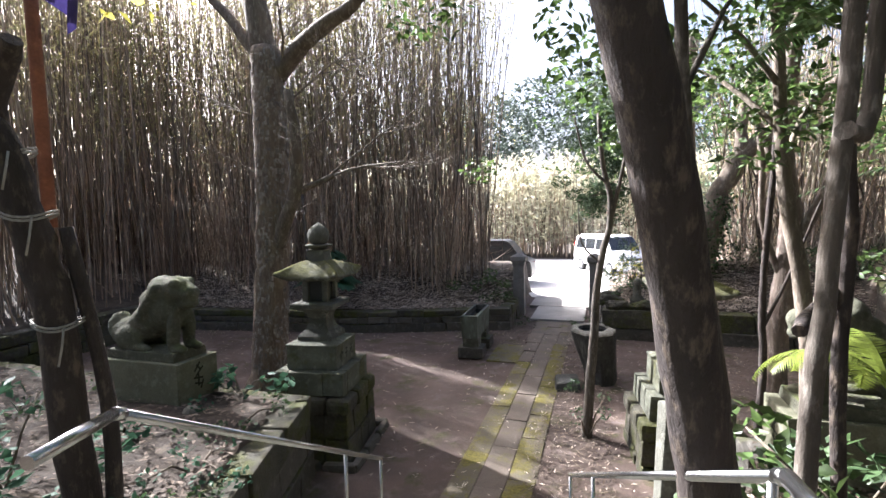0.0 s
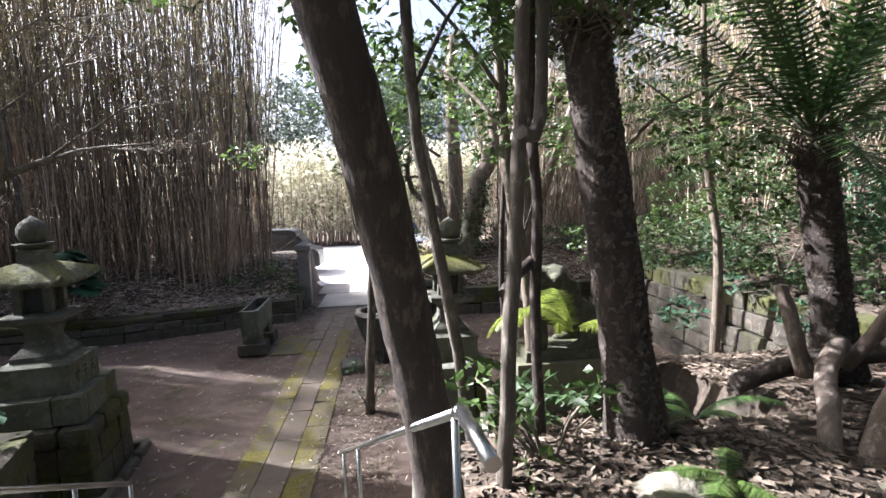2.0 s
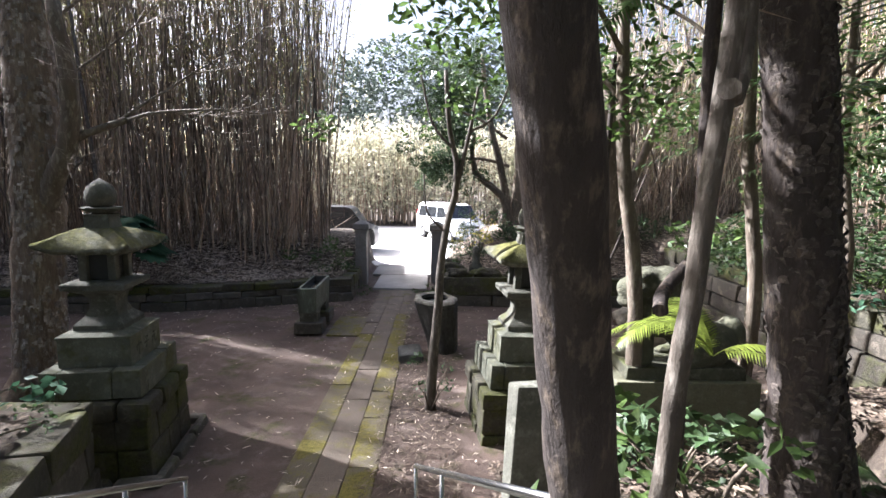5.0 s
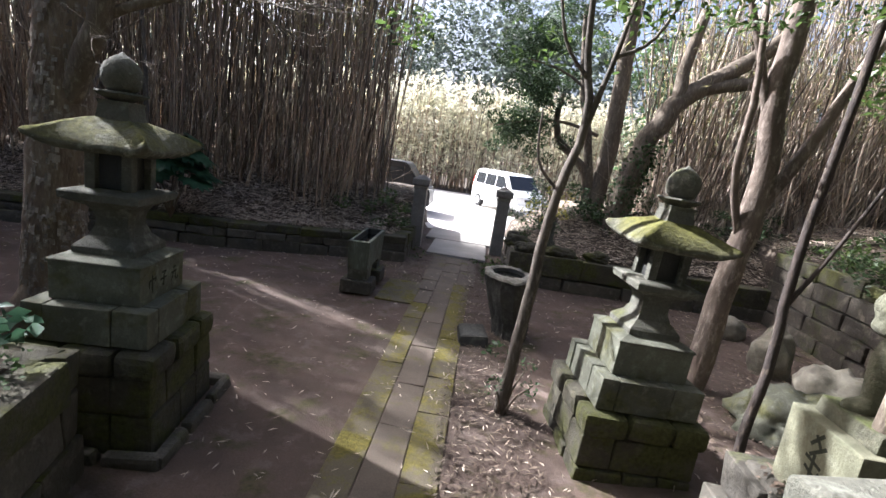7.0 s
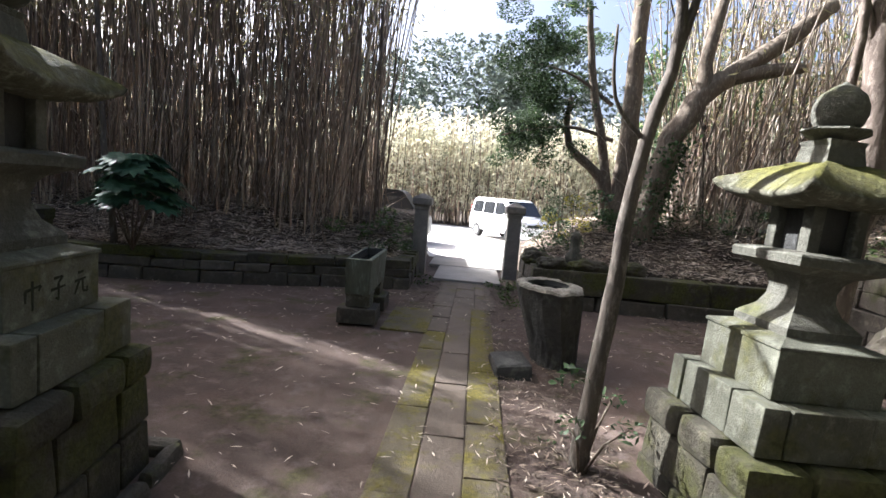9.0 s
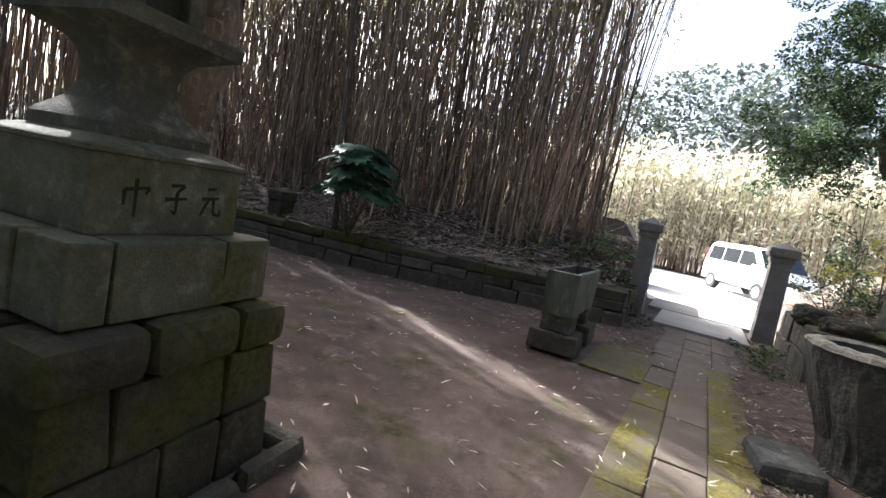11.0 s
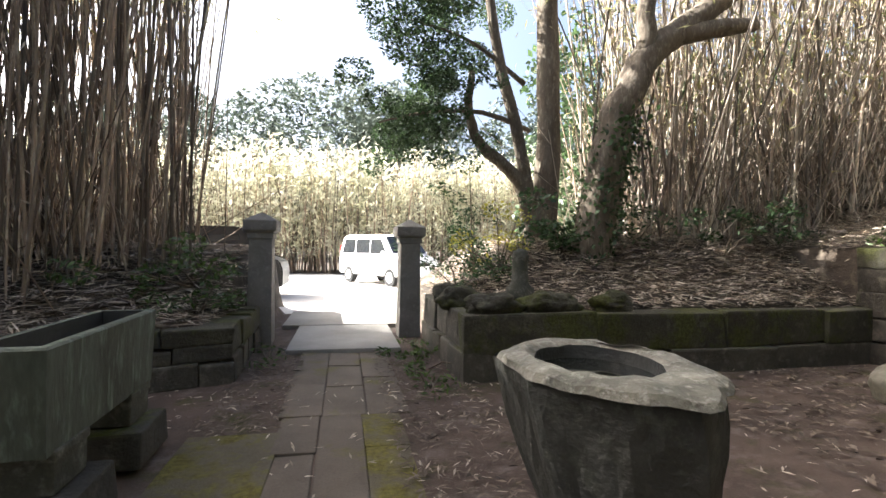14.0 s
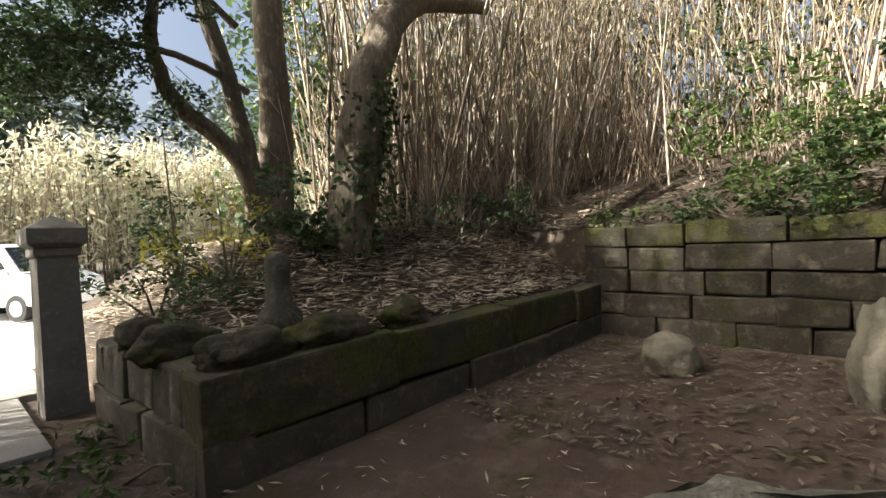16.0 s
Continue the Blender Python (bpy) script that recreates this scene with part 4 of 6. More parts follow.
slim_tree("young_tree", "young crooked tree growing beside the path", [(0.97, 6.44, -0.05), (0.98, 6.43, 0.3), (1.03, 6.42, 1.05), (1.06, 6.42, 1.5), (1.13, 6.42, 2.25), (1.26, 6.42, 2.95), (1.16, 6.4, 3.5), (1.1, 6.4, 4.2)], 0.075, 0.024, M["bark_pale"],
          [((1.2 + 0.6 * math.sin(k * 2.3), 6.5 + 0.5 * math.cos(k * 1.3), 3.6 + 0.3 * (k % 5)), 0.4) for k in range(8)], 500, M["leaf_bright"], 0.08,
          [([(1.25, 6.42, 2.85), (1.38, 6.4, 3.4), (1.5, 6.4, 4.1)], 0.035, 0.014), ([(1.12, 6.42, 2.3), (0.9, 6.4, 2.55), (0.86, 6.4, 3.0)], 0.018, 0.008), ([(1.2, 6.4, 3.3), (0.95, 6.4, 3.6), (0.8, 6.4, 4.2)], 0.02, 0.01), ([(1.4, 6.4, 3.5), (1.7, 6.4, 3.7), (1.9, 6.3, 4.2)], 0.02, 0.01)], 35)
slim_tree("pale_tree", "pale sunlit tree behind the second lantern", [(3.46, 7.9, -0.1), (3.52, 7.9, 0.5), (3.56, 7.9, 1.5), (3.67, 7.9, 2.5), (3.6, 7.9, 3.4), (3.56, 7.9, 4.2), (3.7, 7.9, 5.8)], 0.165, 0.11, M["bark_red"], (), 0, None, 0,
          [([(3.66, 7.9, 2.3), (4.0, 7.8, 3.1), (4.5, 7.7, 4.6)], 0.085, 0.05), ([(3.6, 7.9, 1.9), (3.3, 7.8, 2.7), (3.25, 7.7, 3.6), (3.1, 7.7, 4.6)], 0.05, 0.03), ([(3.6, 7.9, 3.2), (3.3, 7.9, 4.0), (2.8, 7.9, 5.2)], 0.06, 0.03)], 37)
slim_tree("slim_tree", "dark thin tree beside the second lantern", [(2.56, 5.2, -0.05), (2.57, 5.2, 0.7), (2.6, 5.2, 1.4), (2.58, 5.2, 2.1), (2.64, 5.2, 3.2), (2.7, 5.2, 4.8)], 0.04, 0.025, M["bark_dark"], (), 0, None, 0, [([(2.59, 5.2, 1.8), (2.75, 5.1, 2.3), (2.95, 5.0, 3.0)], 0.018, 0.008)], 40)
slim_tree("slim_tree", "dark slim tree on the hillside", [(2.25, 2.75, 1.1), (2.2, 2.7, 2.2), (2.2, 2.65, 2.9), (2.15, 2.6, 3.6), (2.2, 2.6, 5.2)], 0.035, 0.028, M["bark_dark"], (), 0, None, 0, [([(2.2, 2.7, 2.55), (2.05, 2.6, 2.45), (1.93, 2.4, 2.4)], 0.03, 0.03)], 39)

# planter trees right of the gate
t3 = thing("ivy_tree", Matrix(), "old leaning tree with ivy on the planter bank", "tree")
bm = bmesh.new()
limb(bm, [(3.4, 13.5, 0.6), (3.52, 13.45, 1.4), (3.8, 13.4, 2.8), (3.95, 13.4, 3.4), (4.35, 13.4, 4.15), (4.8, 13.4, 4.6), (5.6, 13.4, 5.2), (6.6, 13.4, 6.1)], 0.3, 0.15, 16, 26, 0.1, 41)
limb(bm, [(4.8, 13.4, 4.6), (5.5, 13.3, 4.75), (6.15, 13.25, 4.85)], 0.17, 0.1, 10, 6, 0.15, 42)
limb(bm, [(4.4, 13.4, 4.2), (4.4, 13.4, 5.0), (4.55, 13.4, 6.2)], 0.16, 0.1, 10, 8, 0.12, 49)
part("trunk", bm, M["bark"], t3)
ivy = np.array([Vector((3.35, 13.5, 0.6)).lerp(Vector((3.95, 13.25, 3.2)), q) for q in rng.uniform(0, 1, 2800) ** 1.3]) + rng.normal(size=(2800, 3)) * 0.17
v, f = leaves_at(ivy, 0.09, 0.07, rng, 0.6)
soup("ivy", v, f, M["leaf"], "dark ivy leaves", "", "", t3)
cs, rs = scatter_clumps((4.0, 12.9, 6.9), (2.6, 1.8, 1.0), 26, 0.45, rng)
leafy("crown", t3, cs, rs, 900, 0.1, 0.045, M["leaf"], rng)
t4 = thing("evergreen_tree", Matrix(), "many-stemmed evergreen tree with a dark crown over the gate", "tree")
bm = bmesh.new()
limb(bm, [(3.35, 14.9, 0.6), (3.4, 14.8, 1.9), (3.45, 14.8, 3.4), (3.4, 14.8, 5.6), (3.5, 14.9, 7.8)], 0.26, 0.15, 14, 18, 0.1, 43)
limb(bm, [(3.2, 14.8, 0.6), (3.05, 14.75, 2.2), (2.7, 14.7, 2.7), (2.2, 14.7, 3.1), (2.0, 14.7, 3.6), (2.05, 14.7, 4.3)], 0.14, 0.06, 12, 16, 0.1, 44)
limb(bm, [(3.25, 14.9, 0.9), (3.0, 14.7, 2.7), (2.5, 14.7, 4.6), (2.2, 14.7, 6.4)], 0.14, 0.06, 12, 16, 0.1, 45)
limb(bm, [(3.4, 15.0, 1.2), (3.6, 15.0, 3.0), (3.5, 15.0, 5.0), (3.3, 15.0, 7.0)], 0.15, 0.07, 12, 16, 0.1, 46)
part("trunk", bm, M["bark"], t4)
bm = bmesh.new()
limb(bm, [(3.1, 14.8, 3.4), (2.2, 14.6, 3.6), (1.2, 14.5, 3.5), (0.5, 14.5, 3.3)], 0.05, 0.015, 8, 10, 0.1, 47)
limb(bm, [(3.0, 14.8, 4.2), (2.0, 14.7, 4.8), (1.0, 14.6, 5.0)], 0.05, 0.015, 8, 10, 0.1, 48)
part("limb", bm, M["bark"], t4)
cl, rd = [], []
for c, s, k, z in (((1.1, 14.6, 3.3), (0.85, 0.9, 0.55), 26, 0.28), ((1.45, 14.7, 4.5), (1.1, 1.2, 1.0), 34, 0.32), ((2.0, 15.0, 5.9), (1.4, 1.2, 0.9), 14, 0.34)):
    a, b = scatter_clumps(c, s, k, z, rng)
    cl += list(a)
    rd += list(b)
leafy("crown", t4, cl, rd, 25000, 0.072, 0.036, M["leaf"], rng)

# ---------------------------------------------------------------- bamboo


def in_gap(x, y, half):
    """The narrow lane between the canes that lets a streak of sun through onto the court."""
    return np.abs((x + 3.06) * 0.4067 + (y - 9.05) * 0.9135) < half


def bamboo(name, label, n, region, height, r, mat, lean=0.5, leaf_n=0, leaf_mat=None, leaf_lo=0.45, seed=1, keep=None, rings=4, dead=0, blade=(0.2, 0.032)):
    g = np.random.default_rng(seed)
    x = g.uniform(region[0], region[1], n)
    y = region[2] + (region[3] - region[2]) * g.uniform(0, 1, n) ** 1.3
    if keep is not None:
        ok = keep(x, y)
        x, y = x[ok], y[ok]
    n = len(x)
    b = np.stack([x, y, ground_z(x, y) - 0.05], 1)
    h = g.uniform(*height, n)
    top = b + np.stack([g.normal(0, lean, n), g.normal(-0.15, lean, n), h], 1)
    rad = g.uniform(*r, n)
    clear = ~(in_gap(b[:, 0], b[:, 1], 0.1) | in_gap(top[:, 0], top[:, 1], 0.1) | in_gap((b[:, 0] + top[:, 0]) / 2, (b[:, 1] + top[:, 1]) / 2, 0.14))
    b, top, rad, n = b[clear], top[clear], rad[clear], int(clear.sum())
    v, f, p = culms(b, top, rad, rad * 0.35, g, 5, rings, 0.3)
    parts = [(v, f)]
    if dead:
        # broken canes leaning among the others
        k = g.integers(0, n, dead)
        db = b[k] + g.normal(0, 0.3, (dead, 3)) * np.array([1, 1, 0])
        db[:, 2] = ground_z(db[:, 0], db[:, 1])
        dt = db + np.stack([g.normal(0, 1.0, dead), g.normal(-0.1, 0.5, dead), g.uniform(0.3, 2.6, dead)], 1)
        v2, f2, _ = culms(db, dt, g.uniform(0.006, 0.014, dead), g.uniform(0.004, 0.008, dead), g, 4, 3, 0.1)
        parts.append((v2, f2))
    v, f = merge(parts)
    stand = soup(name, v, f, mat, label, "bamboo", "stuff")
    if leaf_n:
        k = g.integers(0, n, leaf_n)
        q = leaf_lo + (1 - leaf_lo) * g.uniform(0, 1, leaf_n) ** 0.8
        base = b[k] * (1 - q)[:, None] + top[k] * q[:, None]
        off = g.normal(size=(leaf_n, 3)) * np.array([0.38, 0.38, 0.2])
        spots = base + off
        spots = spots[~in_gap(spots[:, 0], spots[:, 1], 0.1)]
        v, f = leaves_at(spots, blade[0], blade[1], g, 0.5)
        soup("bamboo_foliage", v, f, leaf_mat, "olive bamboo leaves high on the canes", "bamboo foliage", "stuff")
    return stand


def keep_left(x, y):
    edge = -2.0 - 0.25 * (y - 14)
    return (y > wall_line(x) + 1.5 + 0.3 * np.sin(x * 2.3)) & (x < np.where(y < 14.0, -1.75 - 0.5 * (14.0 - y), edge)) & (y < 17.0)


bamboo("bamboo_grove", "dense grove of tall dry brown bamboo canes", 3300, (-19, -1.6, 11.2, 18.0), (8, 12.5), (0.008, 0.023), M["culm"], 0.95, 80000, M["bleaf"], 0.38, 2, keep_left, 6, 800)
bamboo("bamboo_grove", "bamboo on the far left slope", 1100, (-20, -10.6, 1, 11), (8, 12), (0.01, 0.024), M["culm"], 0.6, 36000, M["bleaf"], 0.4, 5, None, 4, 60)
# canes meant as sunlit get the pale colour, shaded ones the brown
bamboo("bamboo_grove", "pale sunlit bamboo thicket behind the planter", 440, (4.4, 14.5, 13.8, 16.2), (5, 9), (0.008, 0.034), M["culm_sunlit"], 0.9, 6000, M["bleaf"], 0.3, 8, None, 5, 1100)
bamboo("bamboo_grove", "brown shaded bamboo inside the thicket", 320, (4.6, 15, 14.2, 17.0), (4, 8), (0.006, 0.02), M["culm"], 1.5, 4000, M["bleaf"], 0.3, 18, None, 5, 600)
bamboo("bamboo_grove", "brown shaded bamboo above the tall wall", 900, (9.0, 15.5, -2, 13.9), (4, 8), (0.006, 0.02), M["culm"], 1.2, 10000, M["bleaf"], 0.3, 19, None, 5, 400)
bamboo("bamboo_grove", "sunlit-pale bamboo thicket above the tall wall", 260, (8.6, 14.5, -2, 13.9), (5, 9), (0.008, 0.028), M["culm_sunlit"], 1.0, 12000, M["bleaf"], 0.2, 9, None, 5, 500)
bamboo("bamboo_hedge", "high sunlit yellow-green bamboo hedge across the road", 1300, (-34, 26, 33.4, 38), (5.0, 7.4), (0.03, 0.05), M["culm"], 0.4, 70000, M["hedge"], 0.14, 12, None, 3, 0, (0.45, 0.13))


def woodland(label, n, centres, radii, size, mat, seed):
    g = np.random.default_rng(seed)
    v, f = leaves_at(crown_points(centres, radii, n, g, 0.4), size, size * 0.55, g, 0.3)
    return soup("woodland", v, f, mat, label, "woods", "stuff")


# dry sheaths and dead side leaves on the canes, pale flecks standing in for sky glints
sg = np.random.default_rng(61)
for n, x0, x1, y0, y1, top in ((26000, -14, -1.9, 12.0, 16.0, 5.5), (9000, 4.6, 12.5, 13.9, 16.5, 5.0), (6000, 8.6, 12.5, 3, 13.9, 5.0)):
    x, y = sg.uniform(x0, x1, n), sg.uniform(y0, y1, n)
    if x0 < 0:
        ok = keep_left(x, y)
        x, y = x[ok], y[ok]
    z = ground_z(x, y) + top * sg.uniform(0, 1, len(x)) ** 1.3
    v, f = leaves_at(np.stack([x, y, z], 1), 0.15, 0.022, sg, 1.2, 0.7)
    soup("dry_sheaths", v, f, M["straw"], "dry pale sheaths and dead leaves standing in for sky glints", "bamboo foliage", "stuff")
wr = np.random.default_rng(31)
# dark evergreen undergrowth closing the thickets
cs = [(wr.uniform(5.2, 16), wr.uniform(16.6, 20.0), wr.uniform(0.4, 6.5)) for _ in range(210)] + [(wr.uniform(12.8, 18.0), wr.uniform(-3, 19), wr.uniform(3, 10)) for _ in range(260)]
woodland("dark evergreen undergrowth behind the bamboo thicket", 46000, cs, wr.uniform(0.6, 1.3, len(cs)), 0.22, M["leaf"], 32)
# unseen wood round the court, added to keep sky light off it
cs = [(wr.uniform(-16, 16), wr.uniform(-9, -3.5), wr.uniform(1.5, 13)) for _ in range(280)] + [(wr.uniform(-22, -18), wr.uniform(-6, 10), wr.uniform(1.5, 9)) for _ in range(90)]
woodland("unseen evergreen wood added behind the stairs to block sky light", 36000, cs, wr.uniform(0.9, 1.8, len(cs)), 0.4, M["leaf"], 33)
# wooded hill beyond the hedge
hill = thing("far_hill", Matrix(), "far wooded hill with green tree crowns greyed for haze", "hill", "", "structure")
hr = np.random.default_rng(3)
cs, rs = [], []
for k in range(150):
    x = hr.uniform(-75, 70)
    y = hr.uniform(60, 85)
    top = 17.5 + 3 * math.sin(x * 0.07 + 1) + hr.uniform(-1.5, 1.5)
    for z in np.arange(top, 3, -2.8):
        cs.append((x + hr.normal(0, 1), y, z))
        rs.append(hr.uniform(1.6, 3.0))
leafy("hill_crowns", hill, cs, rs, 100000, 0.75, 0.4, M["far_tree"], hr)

# ---------------------------------------------------------------- white minivan on the road


def minivan():
    v = thing("minivan", pose(1.6, 25.4, 0.0, 0, 0, -60), "white minivan parked on the sunlit road", "car")
    L, Wd, H = 4.2, 1.7, 1.85
    bm = bmesh.new()
    prof = [(-2.1, 0.35), (-2.12, 0.9), (-2.05, 1.15), (-1.95, 1.75), (-1.7, 1.85), (0.55, 1.85), (0.85, 1.78), (1.45, 1.12), (2.0, 0.95), (2.1, 0.75), (2.1, 0.35)]
    rings = []
    for yy, k in ((-0.85, 0.96), (-0.8, 1.0), (0.8, 1.0), (0.85, 0.96)):
        rings.append([bm.verts.new((x * (1 if abs(yy) < 0.82 else 0.985), yy * (1 - 0.12 * max(0, (z - 1.0) / 0.85)), 0.35 + (z - 0.35) * k)) for x, z in prof])
    for a, b in zip(rings, rings[1:]):
        for i in range(len(prof)):
            bm.faces.new((a[i], a[(i + 1) % len(prof)], b[(i + 1) % len(prof)], b[i]))
    bm.faces.new(rings[0])
    bm.faces.new(rings[-1][::-1])
    bmesh.ops.bevel(bm, geom=[e for e in bm.edges], offset=0.03, segments=2, affect='EDGES')
    part("body", bm, M["paint"], v, "white painted body", True)
    for s in (-1, 1):
        for x0, x1, xt0, xt1 in ((-1.85, -0.95, -1.75, -0.95), (-0.88, 0.05, -0.88, 0.05), (0.12, 1.2, 0.12, 0.72)):
            bm = bmesh.new()
            q = [(x0, 1.15), (x1, 1.15), (xt1, 1.68), (xt0, 1.68)]
            a = [bm.verts.new((x, s * (0.858 - 0.12 * 0.85 * max(0, (z - 1.0) / 0.85)), z)) for x, z in q]
            b = [bm.verts.new((x, s * (0.80 - 0.12 * 0.85 * max(0, (z - 1.0) / 0.85)), z)) for x, z in q]
            bm.faces.new(a)
            bm.faces.new(b)
            for i in range(4):
                bm.faces.new((a[i], a[(i + 1) % 4], b[(i + 1) % 4], b[i]))
            part("side_window", bm, M["car_glass"], v, "dark side window")
        part("mirror", box(0.12, 0.18, 0.14, (1.15, s * 0.93, 1.1), 0.03), M["paint"], v)
        part("headlight", box(0.12, 0.32, 0.16, (2.02, s * 0.6, 0.8), 0.03), M["alloy"], v, "clear headlight")
        part("tail_light", box(0.06, 0.14, 0.5, (-2.1, s * 0.72, 0.95), 0.02), M["red"], v, "red tail light")
        for x in (-1.35, 1.4):
            w = part("wheel", tube([(x, s * 0.64, 0.31), (x, s * 0.86, 0.31)], 0.31, 24), M["rubber"], v, "black tyre")
            part("rim", tube([(x, s * 0.8, 0.31), (x, s * 0.872, 0.31)], 0.19, 16), M["alloy"], w, "grey alloy rim")
    bm = bmesh.new()
    a = [bm.verts.new(c) for c in ((1.43, -0.74, 1.165), (1.43, 0.74, 1.165), (0.9, 0.68, 1.745), (0.9, -0.68, 1.745))]
    b = [bm.verts.new((c.co.x + 0.03, c.co.y, c.co.z + 0.03)) for c in a]
    bm.faces.new(a)
    bm.faces.new(b)
    for i in range(4):
        bm.faces.new((a[i], a[(i + 1) % 4], b[(i + 1) % 4], b[i]))
    part("windscreen", bm, M["car_glass"], v, "dark windscreen")
    part("bumper", box(0.25, 1.6, 0.25, (2.05, 0, 0.33), 0.05), M["paint"], v)
    part("grille", box(0.06, 0.8, 0.12, (2.1, 0, 0.72), 0.02), M["rubber"], v, "black grille")
    return v


van = minivan()

# ---------------------------------------------------------------- dark car behind the bank
dc = thing("parked_car", pose(-3.25, 20.8, 0, 0, 0, 0), "black boxy wagon parked on the road behind the bank", "car")
bm = bmesh.new()
prof = [(-1.68, 0.3), (-1.72, 0.8), (-1.7, 1.1), (-1.6, 1.78), (-1.45, 1.85), (0.55, 1.85), (0.75, 1.78), (1.2, 1.12), (1.62, 0.98), (1.7, 0.75), (1.7, 0.3)]
rings = []
for yy in (-0.82, 0.82):
    rings.append([bm.verts.new((x, yy * (1 - 0.1 * max(0, z - 1.0)), z)) for x, z in prof])
for i in range(len(prof)):
    bm.faces.new((rings[0][i], rings[0][(i + 1) % len(prof)], rings[1][(i + 1) % len(prof)], rings[1][i]))
bm.faces.new(rings[0])
bm.faces.new(rings[1][::-1])
bmesh.ops.bevel(bm, geom=bm.edges[:], offset=0.04, segments=2, affect='EDGES')
part("body", bm, M["dark_paint"], dc)
for s in (-1, 1):
    for x in (-1.1, 1.1):
        w = part("wheel", tube([(x, s * 0.62, 0.3), (x, s * 0.84, 0.3)], 0.3, 20), M["rubber"], dc, "black tyre")
        part("rim", tube([(x, s * 0.78, 0.3), (x, s * 0.852, 0.3)], 0.18, 14), M["alloy"], w, "grey alloy rim")
    part("side_window", box(2.2, 0.03, 0.5, (-0.35, s * 0.765, 1.15), 0.006, 0.88), M["car_glass"], dc)

# ---------------------------------------------------------------- guardian statues


def guardian_mesh(seed):
    bm = bmesh.new()

    def blob(x, y, z, rx, ry, rz, tilt=0):
        bmesh.ops.create_icosphere(bm, subdivisions=2, radius=1, matrix=pose(x, y, z, 0, tilt, 0) @ Matrix.Diagonal((rx, ry, rz, 1)))
    for args in ((-0.30, 0, 0.16, 0.24, 0.19, 0.17), (-0.08, 0, 0.28, 0.30, 0.18, 0.19, -38), (0.14, 0, 0.42, 0.24, 0.18, 0.22, -45), (0.26, 0, 0.62, 0.19, 0.17, 0.16), (0.38, 0, 0.60, 0.13, 0.13, 0.10),
                 (0.40, 0, 0.50, 0.10, 0.11, 0.06), (0.33, 0.1, 0.71, 0.07, 0.05, 0.05), (0.33, -0.1, 0.71, 0.07, 0.05, 0.05), (-0.46, 0, 0.22, 0.1, 0.14, 0.16),
                 (0.14, 0.0, 0.62, 0.15, 0.19, 0.17, -30), (0.02, 0, 0.50, 0.14, 0.18, 0.16, -35)):
        blob(*args)
    for s in (-1, 1):
        blob(0.30, s * 0.10, 0.2, 0.065, 0.065, 0.24, 6)
        blob(0.35, s * 0.10, 0.035, 0.1, 0.07, 0.05)
        blob(-0.2, s * 0.15, 0.13, 0.17, 0.08, 0.14)
        blob(-0.05, s * 0.16, 0.035, 0.14, 0.06, 0.05)
        for k in range(5):
            blob(0.17 - 0.05 * k, s * 0.16, 0.66 - 0.07 * k, 0.06, 0.05, 0.06)
    me = mesh_of("guardian_statue", bm, M["statue"], True)
    return me


M["statue"] = material("mossy_dark_stone", (0.085, 0.085, 0.055), (0.06, 0.058, 0.04), 5, 0.95, 0.9, 30, third=(0.12, 0.115, 0.08), moss=(0.075, 0.085, 0.025), moss_amount=0.4, up_moss=True)
M["ped"] = material("olive_stained_stone", (0.135, 0.13, 0.085), (0.1, 0.1, 0.065), 2.5, 0.95, 0.4, 60, third=(0.16, 0.155, 0.11))
guard_me = guardian_mesh(1)


def guardian(m, pm, label, mat):
    ped = thing("statue_pedestal", pm, "square olive-stained stone pedestal with carved character", "pedestal", "statue pedestals")
    part("block", box(1.16, 0.56, 0.5, (0, 0, -0.02), 0.012), M["ped"], ped)
    part("plinth", box(0.98, 0.46, 0.1, (0, 0, 0.478), 0.012, 0.97), M["statue"], ped)
    part("ground_slab", box(1.36, 0.8, 0.14, (0, 0.0, -0.15), 0.03, rough=0.01), M["wall_stone"], ped)
    bm = bmesh.new()
    for a, b, c, d in ((-0.02, 0.36, 0.02, 0.31), (0.02, 0.38, -0.04, 0.3), (0.05, 0.33, -0.03, 0.25), (-0.05, 0.24, 0.05, 0.22), (0.0, 0.27, 0.0, 0.15), (-0.04, 0.19, 0.04, 0.16), (0.05, 0.2, 0.02, 0.12)):
        w = Vector((c - a, d - b))
        nn = Vector((-w.y, w.x)).normalized() * 0.009
        bm.faces.new([bm.verts.new((0.5815, p[0] * 1.3, p[1] * 1.15)) for p in ((a + nn.x, b + nn.y), (a - nn.x, b - nn.y), (c - nn.x, d - nn.y), (c + nn.x, d + nn.y))])
    # flat dark strokes paint the shade of the cuts
    part("carved_character", bm, M["carve"], ped, "worn carved character")
    st = new("guardian_statue", guard_me if mat is None else guard_me.copy())
    if mat:
        st.data.materials[0] = mat
    st.matrix_basis = m
    md = st.modifiers.new("fuse", 'REMESH')
    md.mode, md.voxel_size, md.use_smooth_shade = 'VOXEL', 0.022, True
    tagged(st, label, "statue", "guardian statues")
    return st


guardian(pose(-3.66, 4.1, 1.485, 0, 0, 0) @ Matrix.Diagonal((1.18, 1.05, 1.08, 1)), pose(-3.68, 4.1, 0.93), "crouching mossy stone lion-dog statue on a pedestal", None)
guardian(pose(3.05, 4.42, 1.43, 0, 0, 184) @ Matrix.Diagonal((1.05, 1.05, 1.05, 1)), pose(3.05, 4.42, 0.875, 0, 0, 180), "crouching stone lion-dog statue half hidden by trees", None)

# ---------------------------------------------------------------- rocks


